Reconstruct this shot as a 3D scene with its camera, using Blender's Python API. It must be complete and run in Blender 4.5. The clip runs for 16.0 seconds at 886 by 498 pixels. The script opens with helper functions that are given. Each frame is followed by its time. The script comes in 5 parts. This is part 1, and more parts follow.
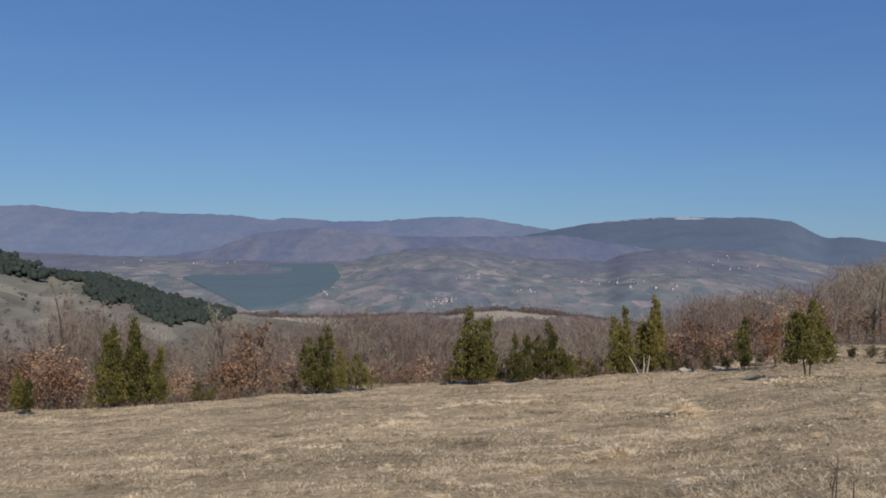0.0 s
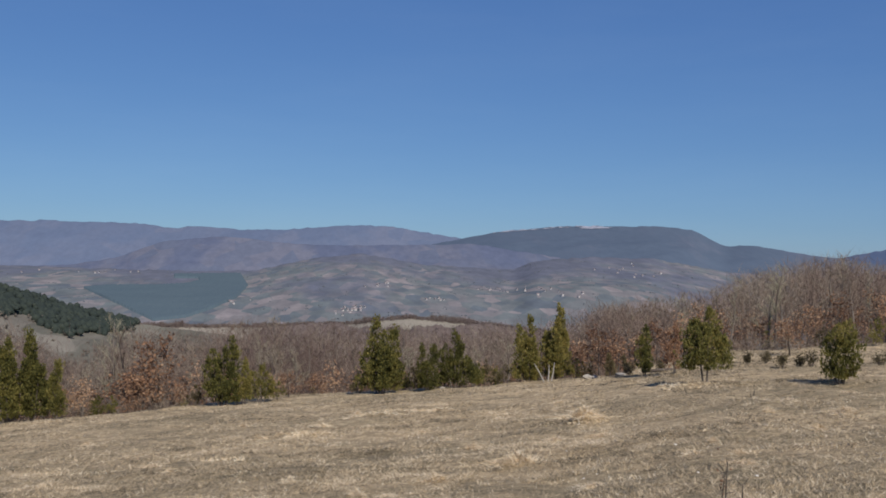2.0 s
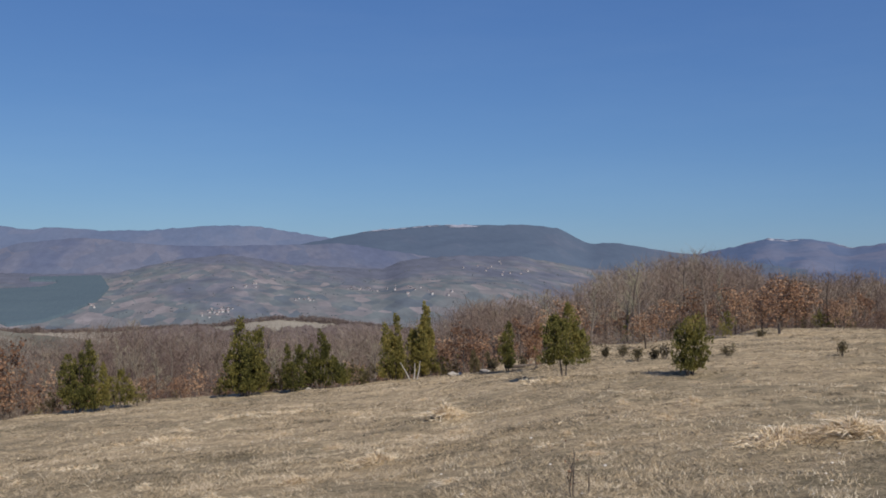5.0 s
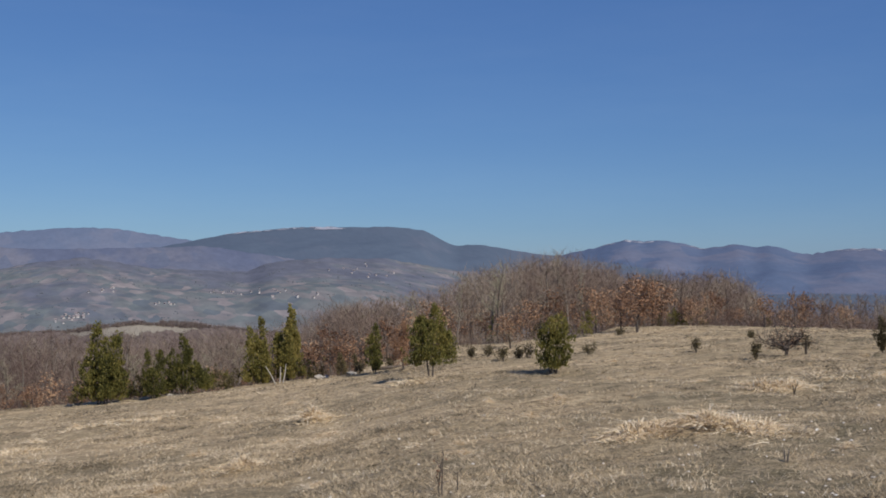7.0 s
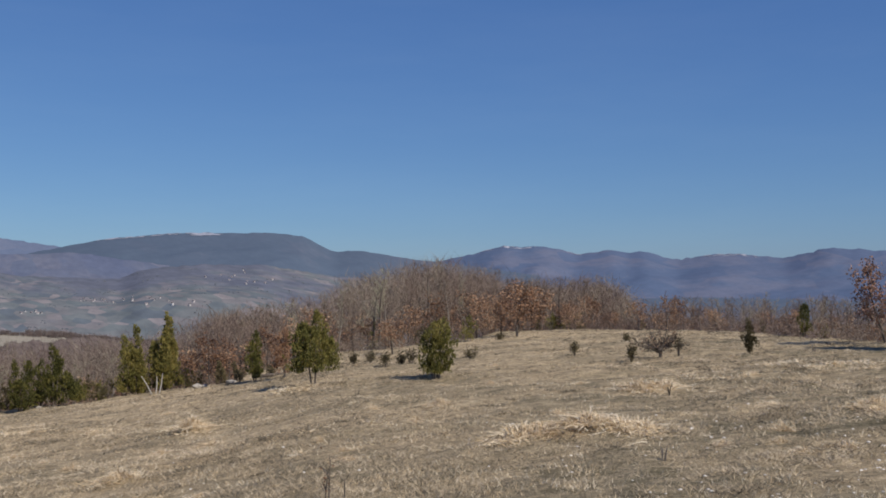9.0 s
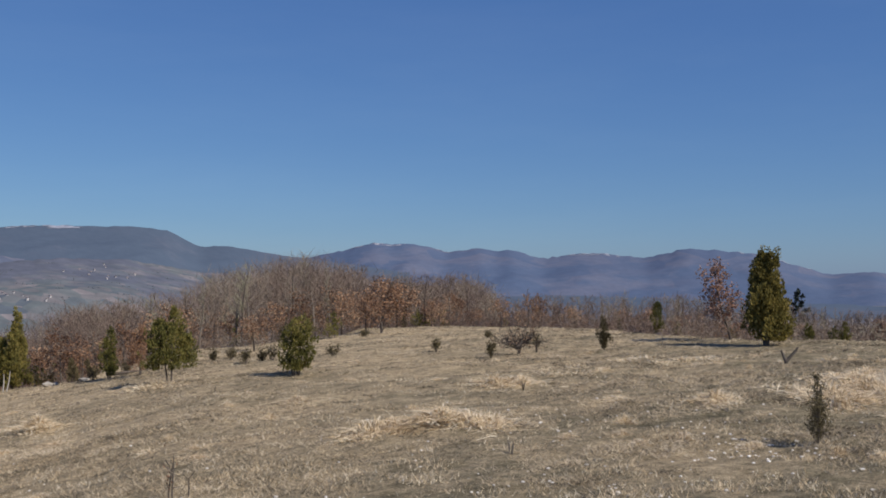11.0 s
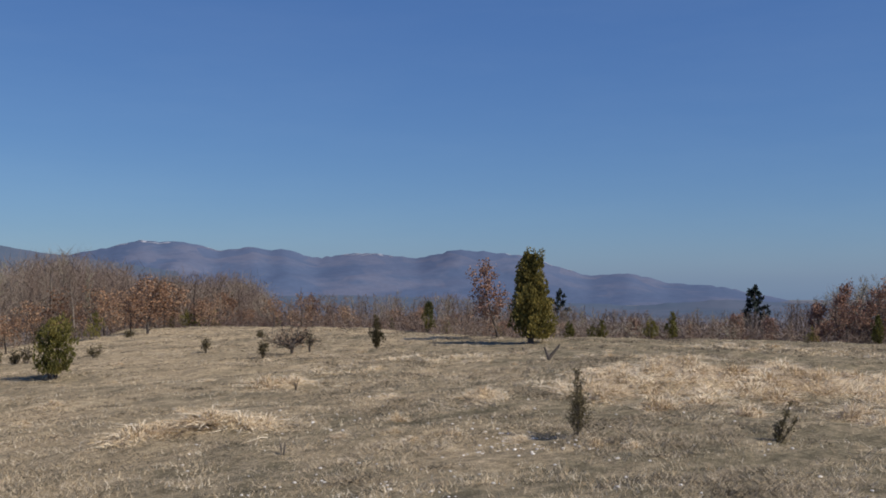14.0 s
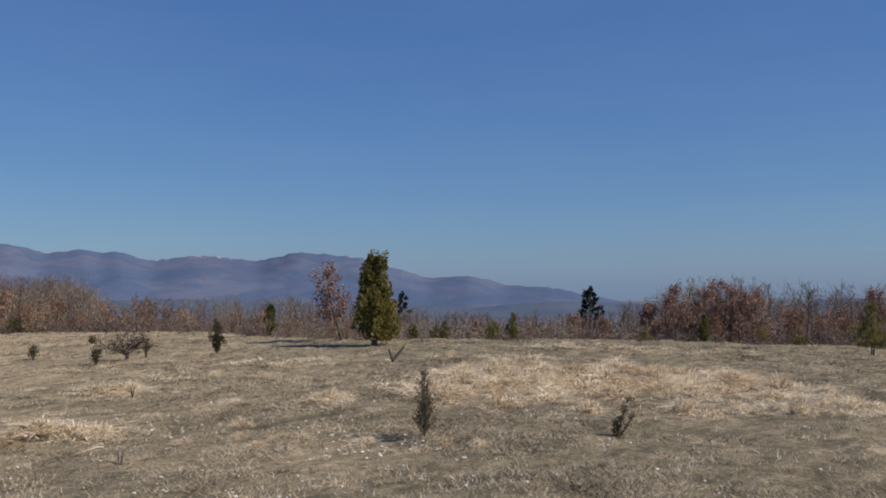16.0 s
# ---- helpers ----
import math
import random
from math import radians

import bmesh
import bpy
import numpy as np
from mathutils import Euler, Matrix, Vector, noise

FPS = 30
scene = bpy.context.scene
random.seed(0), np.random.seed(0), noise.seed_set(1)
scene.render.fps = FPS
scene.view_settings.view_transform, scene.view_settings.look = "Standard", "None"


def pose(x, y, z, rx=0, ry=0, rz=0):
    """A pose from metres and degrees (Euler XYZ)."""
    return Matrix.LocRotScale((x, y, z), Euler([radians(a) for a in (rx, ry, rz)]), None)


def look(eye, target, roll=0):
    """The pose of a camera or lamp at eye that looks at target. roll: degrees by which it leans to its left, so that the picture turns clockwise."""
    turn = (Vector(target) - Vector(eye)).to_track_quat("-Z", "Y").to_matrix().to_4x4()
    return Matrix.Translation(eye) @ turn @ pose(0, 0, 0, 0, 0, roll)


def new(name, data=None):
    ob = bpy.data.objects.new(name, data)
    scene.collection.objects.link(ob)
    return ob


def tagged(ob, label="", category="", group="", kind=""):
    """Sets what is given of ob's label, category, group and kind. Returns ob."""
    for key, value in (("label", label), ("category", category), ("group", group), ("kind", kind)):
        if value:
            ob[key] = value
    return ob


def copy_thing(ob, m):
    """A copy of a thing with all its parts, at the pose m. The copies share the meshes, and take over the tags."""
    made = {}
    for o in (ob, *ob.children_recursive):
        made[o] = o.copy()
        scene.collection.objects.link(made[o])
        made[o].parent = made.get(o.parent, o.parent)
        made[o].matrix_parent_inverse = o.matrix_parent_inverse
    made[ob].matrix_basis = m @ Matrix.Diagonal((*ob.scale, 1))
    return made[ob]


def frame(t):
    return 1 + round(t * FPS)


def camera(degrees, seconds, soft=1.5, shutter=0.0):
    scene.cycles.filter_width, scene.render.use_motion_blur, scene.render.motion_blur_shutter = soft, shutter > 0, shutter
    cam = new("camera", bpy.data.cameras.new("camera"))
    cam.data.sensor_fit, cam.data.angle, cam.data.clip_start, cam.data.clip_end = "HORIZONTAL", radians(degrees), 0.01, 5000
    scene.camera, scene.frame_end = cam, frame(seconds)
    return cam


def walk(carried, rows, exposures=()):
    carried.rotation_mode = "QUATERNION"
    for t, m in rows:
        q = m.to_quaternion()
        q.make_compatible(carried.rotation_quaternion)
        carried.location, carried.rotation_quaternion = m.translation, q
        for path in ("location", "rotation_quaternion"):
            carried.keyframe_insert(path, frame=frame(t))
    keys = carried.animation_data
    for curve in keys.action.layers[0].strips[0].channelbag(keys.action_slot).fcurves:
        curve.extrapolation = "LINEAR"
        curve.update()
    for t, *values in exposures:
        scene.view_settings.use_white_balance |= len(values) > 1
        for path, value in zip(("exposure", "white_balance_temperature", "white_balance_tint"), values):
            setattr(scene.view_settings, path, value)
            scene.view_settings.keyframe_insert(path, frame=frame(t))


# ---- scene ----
# ---- camera ----
EYE = 2.24  # the lens above the mean plane of the meadow
cam = camera(46.88, 16.0, soft=1.75)
PATH = [
    (0.0, pose(-0.239, 0.145, 2.235, 91.10, -0.81, 0.00)),
    (0.5, pose(-0.229, 0.154, 2.229, 91.26, -0.68, -1.36)),
    (1.0, pose(-0.191, 0.170, 2.252, 91.32, -0.23, -3.53)),
    (1.5, pose(-0.176, 0.104, 2.253, 91.61, -0.74, -4.61)),
    (2.0, pose(-0.144, 0.085, 2.261, 91.64, -0.62, -5.08)),
    (2.5, pose(-0.084, 0.111, 2.259, 91.67, -0.75, -5.32)),
    (3.0, pose(-0.033, 0.068, 2.271, 91.60, -0.60, -6.24)),
    (3.5, pose(0.012, -0.002, 2.271, 91.62, -0.62, -7.91)),
    (6.0, pose(0.037, -0.037, 2.266, 91.78, 0.27, -15.73)),
    (6.5, pose(0.009, -0.029, 2.269, 91.90, 0.12, -17.88)),
    (7.0, pose(0.014, -0.003, 2.253, 91.71, 0.50, -19.86)),
    (7.5, pose(-0.002, 0.013, 2.261, 91.83, 0.70, -21.18)),
    (8.0, pose(-0.046, 0.051, 2.262, 92.27, 0.59, -23.03)),
    (8.5, pose(-0.062, 0.054, 2.259, 92.26, 0.67, -24.29)),
    (9.0, pose(-0.061, 0.023, 2.247, 91.97, 0.81, -26.57)),
    (9.5, pose(-0.020, 0.005, 2.257, 91.98, 0.56, -29.13)),
    (12.0, pose(0.141, -0.212, 2.221, 91.53, 0.21, -37.22)),
    (12.5, pose(0.147, -0.209, 2.219, 91.52, -0.11, -39.74)),
    (13.0, pose(0.154, -0.156, 2.217, 91.43, -0.30, -42.25)),
    (13.5, pose(0.125, -0.125, 2.227, 91.64, 0.25, -44.15)),
    (14.0, pose(0.136, -0.093, 2.223, 91.66, 0.09, -46.51)),
    (14.5, pose(0.140, -0.031, 2.221, 91.84, -0.12, -48.70)),
    (15.0, pose(0.145, -0.021, 2.212, 91.80, 0.06, -51.72)),
    (15.5, pose(0.128, 0.000, 2.206, 91.77, 0.05, -54.04)),
    (16.0, pose(0.131, 0.002, 2.206, 91.78, 0.31, -55.37)),
]
walk(cam, PATH)

# ---- light ----
SUN_AZ, SUN_EL = 163, 41  # degrees clockwise from the first heading, and above the horizon
world = bpy.data.worlds.new("sky")
scene.world = world
world.use_nodes = True
wn = world.node_tree
sky = wn.nodes.new("ShaderNodeTexSky")
sky.sky_type, sky.sun_disc = "NISHITA", False
sky.sun_elevation, sky.sun_rotation = radians(SUN_EL), radians(SUN_AZ)
sky.altitude, sky.air_density, sky.dust_density, sky.ozone_density = 600, 1.0, 0.48, 2.2
clear = wn.nodes.new("ShaderNodeVectorMath")  # a deep clear blue, washed less towards the horizon
clear.operation = "MULTIPLY_ADD"
clear.inputs[1].default_value, clear.inputs[2].default_value = (0.362, 0.466, 0.515), (0.20, 0.58, 2.18)
wn.links.new(sky.outputs[0], clear.inputs[0])
# thin veils of high cloud
where = wn.nodes.new("ShaderNodeTexCoord")
drawn = wn.nodes.new("ShaderNodeMapping")
drawn.inputs["Rotation"].default_value, drawn.inputs["Scale"].default_value = (0.05, 0.03, 0), (1.6, 1.6, 9)
wn.links.new(where.outputs["Generated"], drawn.inputs["Vector"])
veils = wn.nodes.new("ShaderNodeTexNoise")
veils.inputs["Scale"].default_value, veils.inputs["Detail"].default_value, veils.inputs["Roughness"].default_value = 2.2, 6, 0.62
wn.links.new(drawn.outputs[0], veils.inputs["Vector"])
thick = wn.nodes.new("ShaderNodeMapRange")
thick.inputs[1].default_value, thick.inputs[2].default_value = 0.45, 0.8
wn.links.new(veils.outputs["Fac"], thick.inputs[0])
cloud = wn.nodes.new("ShaderNodeVectorMath")
cloud.operation = "MULTIPLY_ADD"
cloud.inputs[1].default_value = (0.13, 0.13, 0.09)
wn.links.new(thick.outputs[0], cloud.inputs[0])
wn.links.new(clear.outputs[0], cloud.inputs[2])
wn.links.new(cloud.outputs[0], wn.nodes["Background"].inputs[0])
wn.nodes["Background"].inputs[1].default_value = 0.0905
sun = new("sun", bpy.data.lights.new("sun", "SUN"))
sun.data.energy, sun.data.angle, sun.data.color = 4.45, radians(0.53), (1.0, 0.885, 0.755)
sd = Vector((math.sin(radians(SUN_AZ)) * math.cos(radians(SUN_EL)), math.cos(radians(SUN_AZ)) * math.cos(radians(SUN_EL)), math.sin(radians(SUN_EL))))
sun.matrix_world = look(sd * 60, (0, 0, 0))
scene.view_settings.exposure = 0.0


# ---- materials ----
def nodes_of(name, rough=0.9, spec=0.15):
    m = bpy.data.materials.new(name)
    m.use_nodes = True
    nt = m.node_tree
    b = nt.nodes["Principled BSDF"]
    b.inputs["Roughness"].default_value = rough
    b.inputs["Specular IOR Level"].default_value = spec
    return m, nt, b


def node(nt, kind, **values):
    n = nt.nodes.new(kind)
    for k, v in values.items():
        n.inputs[k].default_value = v
    return n


def noise_of(nt, vec, scale, detail=4.0, rough=0.6):
    n = node(nt, "ShaderNodeTexNoise", Scale=scale, Detail=detail, Roughness=rough)
    if vec is not None:
        nt.links.new(vec, n.inputs["Vector"])
    return n.outputs["Fac"]


def ramp(nt, fac, stops):
    r = nt.nodes.new("ShaderNodeValToRGB")
    el = r.color_ramp.elements
    while len(el) < len(stops):
        el.new(0.5)
    for e, (p, c) in zip(el, stops):
        e.position, e.color = p, (*c, 1)
    nt.links.new(fac, r.inputs[0])
    return r.outputs[0]


def mix(nt, fac, a, b, how="MIX"):
    m = nt.nodes.new("ShaderNodeMix")
    m.data_type, m.blend_type = "RGBA", how
    for s, v in ((m.inputs[0], fac), (m.inputs[6], a), (m.inputs[7], b)):
        if isinstance(v, (int, float)):
            s.default_value = v
        elif isinstance(v, tuple):
            s.default_value = (*v, 1)
        else:
            nt.links.new(v, s)
    return m.outputs[2]


def bump(nt, b, height, strength, dist):
    n = node(nt, "ShaderNodeBump", Strength=strength, Distance=dist)
    nt.links.new(height, n.inputs["Height"])
    nt.links.new(n.outputs[0], b.inputs["Normal"])


def place_of(nt, stretch=(1, 1, 1)):
    g = nt.nodes.new("ShaderNodeNewGeometry")
    mp = node(nt, "ShaderNodeMapping", Scale=stretch)
    nt.links.new(g.outputs["Position"], mp.inputs["Vector"])
    return mp.outputs[0]


def meadow_material():
    m, nt, b = nodes_of("dry_meadow", 0.95, 0.05)
    p = place_of(nt)
    wide = noise_of(nt, place_of(nt, (0.6, 1.3, 1)), 0.22, 5, 0.6)
    mid = noise_of(nt, place_of(nt, (0.8, 1.5, 1)), 1.4, 6, 0.7)
    fine = noise_of(nt, p, 20, 5, 0.8)
    c1 = ramp(nt, wide, [(0.34, (0.165, 0.150, 0.102)), (0.46, (0.30, 0.253, 0.166)), (0.55, (0.467, 0.373, 0.244)), (0.66, (0.572, 0.452, 0.291))])
    c2 = ramp(nt, mid, [(0.30, (0.150, 0.128, 0.088)), (0.45, (0.349, 0.286, 0.186)), (0.57, (0.509, 0.404, 0.263)), (0.72, (0.709, 0.600, 0.402))])
    straw = mix(nt, 0.55, c1, c2)
    t1 = ramp(nt, mid, [(0.30, (0.115, 0.103, 0.070)), (0.47, (0.231, 0.201, 0.134)), (0.60, (0.338, 0.283, 0.192)), (0.76, (0.554, 0.460, 0.310))])
    # short grazed turf takes over from the straw towards one side, in ragged patches
    split = nt.nodes.new("ShaderNodeSeparateXYZ")
    nt.links.new(p, split.inputs[0])
    lean = nt.nodes.new("ShaderNodeMath")
    lean.operation = "MULTIPLY_ADD"
    nt.links.new(split.outputs[1], lean.inputs[0])
    lean.inputs[1].default_value = -1.3
    nt.links.new(split.outputs[0], lean.inputs[2])
    far = nt.nodes.new("ShaderNodeMapRange")
    nt.links.new(lean.outputs[0], far.inputs[0])
    far.inputs[1].default_value, far.inputs[2].default_value, far.inputs[3].default_value, far.inputs[4].default_value = -23, 5, -0.20, 0.24
    add = nt.nodes.new("ShaderNodeMath")
    nt.links.new(noise_of(nt, place_of(nt, (0.7, 1.2, 1)), 0.33, 6, 0.65), add.inputs[0])
    nt.links.new(far.outputs[0], add.inputs[1])
    cut = nt.nodes.new("ShaderNodeMapRange")
    nt.links.new(add.outputs[0], cut.inputs[0])
    cut.inputs[1].default_value, cut.inputs[2].default_value = 0.42, 0.64
    c = mix(nt, cut.outputs[0], straw, t1)
    # matted straw where it has drifted together
    lies = nt.nodes.new("ShaderNodeAttribute")
    lies.attribute_name = "straw"
    edge = nt.nodes.new("ShaderNodeMath")
    nt.links.new(lies.outputs["Fac"], edge.inputs[0])
    nt.links.new(noise_of(nt, p, 2.6, 5, 0.7), edge.inputs[1])
    mat = nt.nodes.new("ShaderNodeMapRange")
    nt.links.new(edge.outputs[0], mat.inputs[0])
    mat.inputs[1].default_value, mat.inputs[2].default_value, mat.inputs[4].default_value = 0.72, 1.25, 0.9
    c = mix(nt, mat.outputs[0], c, ramp(nt, noise_of(nt, p, 6.0, 4, 0.7), [(0.30, (0.32, 0.25, 0.155)), (0.5, (0.53, 0.425, 0.28)), (0.7, (0.72, 0.60, 0.42))]))
    c = mix(nt, 0.65, c, ramp(nt, noise_of(nt, p, 5.0, 4, 0.7), [(0.34, (0.30, 0.30, 0.29)), (0.66, (0.74, 0.735, 0.72))]), "OVERLAY")
    c = mix(nt, 0.6, c, ramp(nt, fine, [(0.30, (0.27, 0.27, 0.27)), (0.55, (0.55, 0.55, 0.54)), (0.68, (0.84, 0.83, 0.81))]), "OVERLAY")
    nt.links.new(c, b.inputs["Base Color"])
    bump(nt, b, fine, 0.9, 0.06)
    return m


def simple_material(name, stops, scale, rough=0.9, island=0.0, obj=0.0, spec=0.12, bumpy=0.0, stretch=(1, 1, 1), fine=8.0, thin=0.0):
    """Colour by noise at two sizes, shifted piece by piece and thing by thing."""
    m, nt, b = nodes_of(name, rough, spec)
    p = place_of(nt, stretch)
    a = noise_of(nt, p, scale, 4)
    f = noise_of(nt, p, scale * fine, 3)
    mt = nt.nodes.new("ShaderNodeMath")
    mt.operation = "MULTIPLY_ADD"
    nt.links.new(f, mt.inputs[0])
    mt.inputs[1].default_value = 0.45
    nt.links.new(a, mt.inputs[2])
    fac = mt.outputs[0]
    shift = -0.225
    for amount, kind, out in ((island, "ShaderNodeNewGeometry", "Random Per Island"), (obj, "ShaderNodeObjectInfo", "Random")):
        if amount:
            k = nt.nodes.new("ShaderNodeMath")
            k.operation = "MULTIPLY_ADD"
            nt.links.new(nt.nodes.new(kind).outputs[out], k.inputs[0])
            k.inputs[1].default_value = amount
            nt.links.new(fac, k.inputs[2])
            fac = k.outputs[0]
            shift -= amount / 2
    s = nt.nodes.new("ShaderNodeMath")
    s.inputs[1].default_value = shift
    nt.links.new(fac, s.inputs[0])
    colour = ramp(nt, s.outputs[0], stops)
    nt.links.new(colour, b.inputs["Base Color"])
    if thin:  # light passes through leaves and blades
        glow = nt.nodes.new("ShaderNodeBsdfTranslucent")
        nt.links.new(colour, glow.inputs[0])
        both = nt.nodes.new("ShaderNodeMixShader")
        both.inputs[0].default_value = thin
        nt.links.new(b.outputs[0], both.inputs[1])
        nt.links.new(glow.outputs[0], both.inputs[2])
        nt.links.new(both.outputs[0], nt.nodes["Material Output"].inputs[0])
    if bumpy:
        bump(nt, b, f, 0.6, bumpy)
    return m


def fields_material(name, cell, fields, woods, cover=0.5, tint=(0.22, 0.22, 0.24), climb=0.0, level=0.0, stretch=(1, 1, 1), warps=160, grit=0.22, veil=0.33):
    """Far slopes: a patchwork of small fields broken by woods and hedges, drawn towards tint by veil."""
    m, nt, b = nodes_of(name, 1.0, 0.0)
    p = place_of(nt, stretch)
    warp = node(nt, "ShaderNodeTexNoise", Scale=0.004, Detail=3.0)
    nt.links.new(p, warp.inputs["Vector"])
    add = nt.nodes.new("ShaderNodeVectorMath")
    add.operation = "MULTIPLY_ADD"
    nt.links.new(warp.outputs["Color"], add.inputs[0])
    add.inputs[1].default_value = (warps, warps, warps)
    nt.links.new(p, add.inputs[2])
    v = node(nt, "ShaderNodeTexVoronoi", Scale=1 / cell)
    nt.links.new(add.outputs[0], v.inputs["Vector"])
    sep = nt.nodes.new("ShaderNodeSeparateColor")
    nt.links.new(v.outputs["Color"], sep.inputs[0])
    c = ramp(nt, sep.outputs[0], fields)
    fac = nt.nodes.new("ShaderNodeMapRange")
    share = noise_of(nt, add.outputs[0], 0.0042, 7, 0.62)
    if climb:  # woods take over higher up
        split = nt.nodes.new("ShaderNodeSeparateXYZ")
        nt.links.new(p, split.inputs[0])
        hi = nt.nodes.new("ShaderNodeMapRange")
        nt.links.new(split.outputs[2], hi.inputs[0])
        hi.inputs[1].default_value, hi.inputs[2].default_value, hi.inputs[4].default_value = level, level + 60, climb
        more = nt.nodes.new("ShaderNodeMath")
        nt.links.new(share, more.inputs[0])
        nt.links.new(hi.outputs[0], more.inputs[1])
        share = more.outputs[0]
    nt.links.new(share, fac.inputs[0])
    fac.inputs[1].default_value, fac.inputs[2].default_value = cover - 0.05, cover + 0.07
    w = ramp(nt, noise_of(nt, p, 0.02, 4), woods)
    c = mix(nt, fac.outputs[0], c, w)
    speck = noise_of(nt, p, 0.045, 5, 0.7)
    c = mix(nt, grit, c, ramp(nt, speck, [(0.35, (0.25, 0.25, 0.27)), (0.65, (0.75, 0.74, 0.74))]), "OVERLAY")
    # distance haze goes into the base colour here, as a flat share of tint
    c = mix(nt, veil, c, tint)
    nt.links.new(c, b.inputs["Base Color"])
    return m


M_MEADOW = meadow_material()
M_LITTER = simple_material("leaf_litter", [(0.3, (0.10, 0.075, 0.055)), (0.5, (0.19, 0.13, 0.085)), (0.7, (0.27, 0.19, 0.12))], 0.6, 0.95)
M_GRASS = simple_material("straw_grass", [(0.30, (0.140, 0.122, 0.090)), (0.45, (0.315, 0.270, 0.190)), (0.58, (0.49, 0.408, 0.288)), (0.82, (0.70, 0.61, 0.465))], 0.55, 0.75, island=0.35, thin=0.15, fine=5.0)
M_TUFT = simple_material("tall_straw", [(0.2, (0.50, 0.38, 0.235)), (0.45, (0.74, 0.605, 0.405)), (0.72, (0.90, 0.82, 0.65))], 0.8, 0.7, island=0.6, thin=0.18)
M_BARK = simple_material("grey_bark", [(0.3, (0.060, 0.050, 0.043)), (0.5, (0.100, 0.086, 0.075)), (0.72, (0.165, 0.147, 0.13))], 2.0, 0.95, obj=0.35, stretch=(1, 1, 0.3))
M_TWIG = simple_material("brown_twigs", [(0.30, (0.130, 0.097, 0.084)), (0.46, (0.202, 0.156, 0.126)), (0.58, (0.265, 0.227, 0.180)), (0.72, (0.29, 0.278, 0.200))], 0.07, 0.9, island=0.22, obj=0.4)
# M_TWIG with darker stops, for the deep wood left of heading 13
M_DARKTWIG = simple_material("darker_brown_twigs", [(0.30, (0.095, 0.068, 0.064)), (0.46, (0.150, 0.112, 0.095)), (0.58, (0.205, 0.170, 0.142)), (0.72, (0.235, 0.215, 0.165))], 0.09, 0.9, island=0.25)
M_PALE = simple_material("bleached_wood", [(0.3, (0.26, 0.245, 0.22)), (0.6, (0.42, 0.40, 0.36))], 4, 0.8)
M_TRUNK = simple_material("brown_grey_bark", [(0.3, (0.095, 0.080, 0.070)), (0.5, (0.15, 0.130, 0.113)), (0.72, (0.205, 0.183, 0.16))], 2.0, 0.95, obj=0.35, stretch=(1, 1, 0.3))
M_ASH = simple_material("ash_grey_bark", [(0.3, (0.15, 0.138, 0.125)), (0.6, (0.25, 0.235, 0.21))], 3, 0.9, obj=0.3)
M_OAKLEAF = simple_material("withered_oak_leaves", [(0.2, (0.17, 0.10, 0.065)), (0.42, (0.275, 0.162, 0.10)), (0.58, (0.37, 0.232, 0.145)), (0.8, (0.46, 0.32, 0.21))], 0.35, 0.8, island=0.4, obj=0.6, thin=0.30)
M_REDLEAF = simple_material("red_brown_leaves", [(0.2, (0.20, 0.115, 0.088)), (0.5, (0.315, 0.19, 0.14)), (0.8, (0.42, 0.285, 0.22))], 0.6, 0.8, island=0.4, obj=0.3, thin=0.30)
M_JUNIPER = simple_material("juniper_needles", [(0.2, (0.070, 0.075, 0.027)), (0.45, (0.158, 0.156, 0.050)), (0.65, (0.245, 0.224, 0.070)), (0.88, (0.34, 0.285, 0.098))], 1.3, 0.75, island=0.45, obj=0.35, thin=0.42)
# M_JUNIPER lightened for the tall tree: its yellowish hue plus painted-in sunlight
M_SUNYELLOW = simple_material("yellowish_sunlit_needles", [(0.2, (0.095, 0.088, 0.030)), (0.45, (0.205, 0.180, 0.056)), (0.65, (0.300, 0.250, 0.078)), (0.88, (0.40, 0.32, 0.11))], 1.3, 0.75, island=0.45, thin=0.42)
M_OLIVE = simple_material("dull_shrub_needles", [(0.2, (0.060, 0.052, 0.030)), (0.5, (0.108, 0.092, 0.050)), (0.8, (0.17, 0.142, 0.080))], 1.5, 0.85, island=0.35, obj=0.4, thin=0.20)
M_PINE = simple_material("pine_needles", [(0.25, (0.029, 0.039, 0.037)), (0.5, (0.037, 0.049, 0.043)), (0.8, (0.050, 0.062, 0.049))], 0.25, 0.9, island=0.2, spec=0.05)
# pines across the valley, paled and blued by haze put into their colour
M_FARPINE = simple_material("hazy_pine_crowns", [(0.25, (0.088, 0.128, 0.155)), (0.5, (0.092, 0.133, 0.160)), (0.8, (0.098, 0.139, 0.164))], 0.01, 0.95, island=0.1, spec=0)
# hedge colour lifted towards the valley's blue haze
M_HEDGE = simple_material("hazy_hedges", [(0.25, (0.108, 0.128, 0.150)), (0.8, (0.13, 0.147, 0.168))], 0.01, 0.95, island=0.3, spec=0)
M_STONE = simple_material("pale_limestone", [(0.3, (0.62, 0.59, 0.54)), (0.65, (0.85, 0.83, 0.79))], 9, 0.85)
M_SNOW = simple_material("old_snow", [(0.3, (0.22, 0.25, 0.32)), (0.7, (0.38, 0.40, 0.46))], 0.05, 0.8)
M_STUBBLE = fields_material("pale_stubble", 70, [(0.2, (0.27, 0.255, 0.205)), (0.6, (0.33, 0.305, 0.245)), (0.9, (0.38, 0.35, 0.285))], [(0.3, (0.12, 0.11, 0.105)), (0.7, (0.16, 0.145, 0.13))], 0.6, (0.22, 0.21, 0.185))
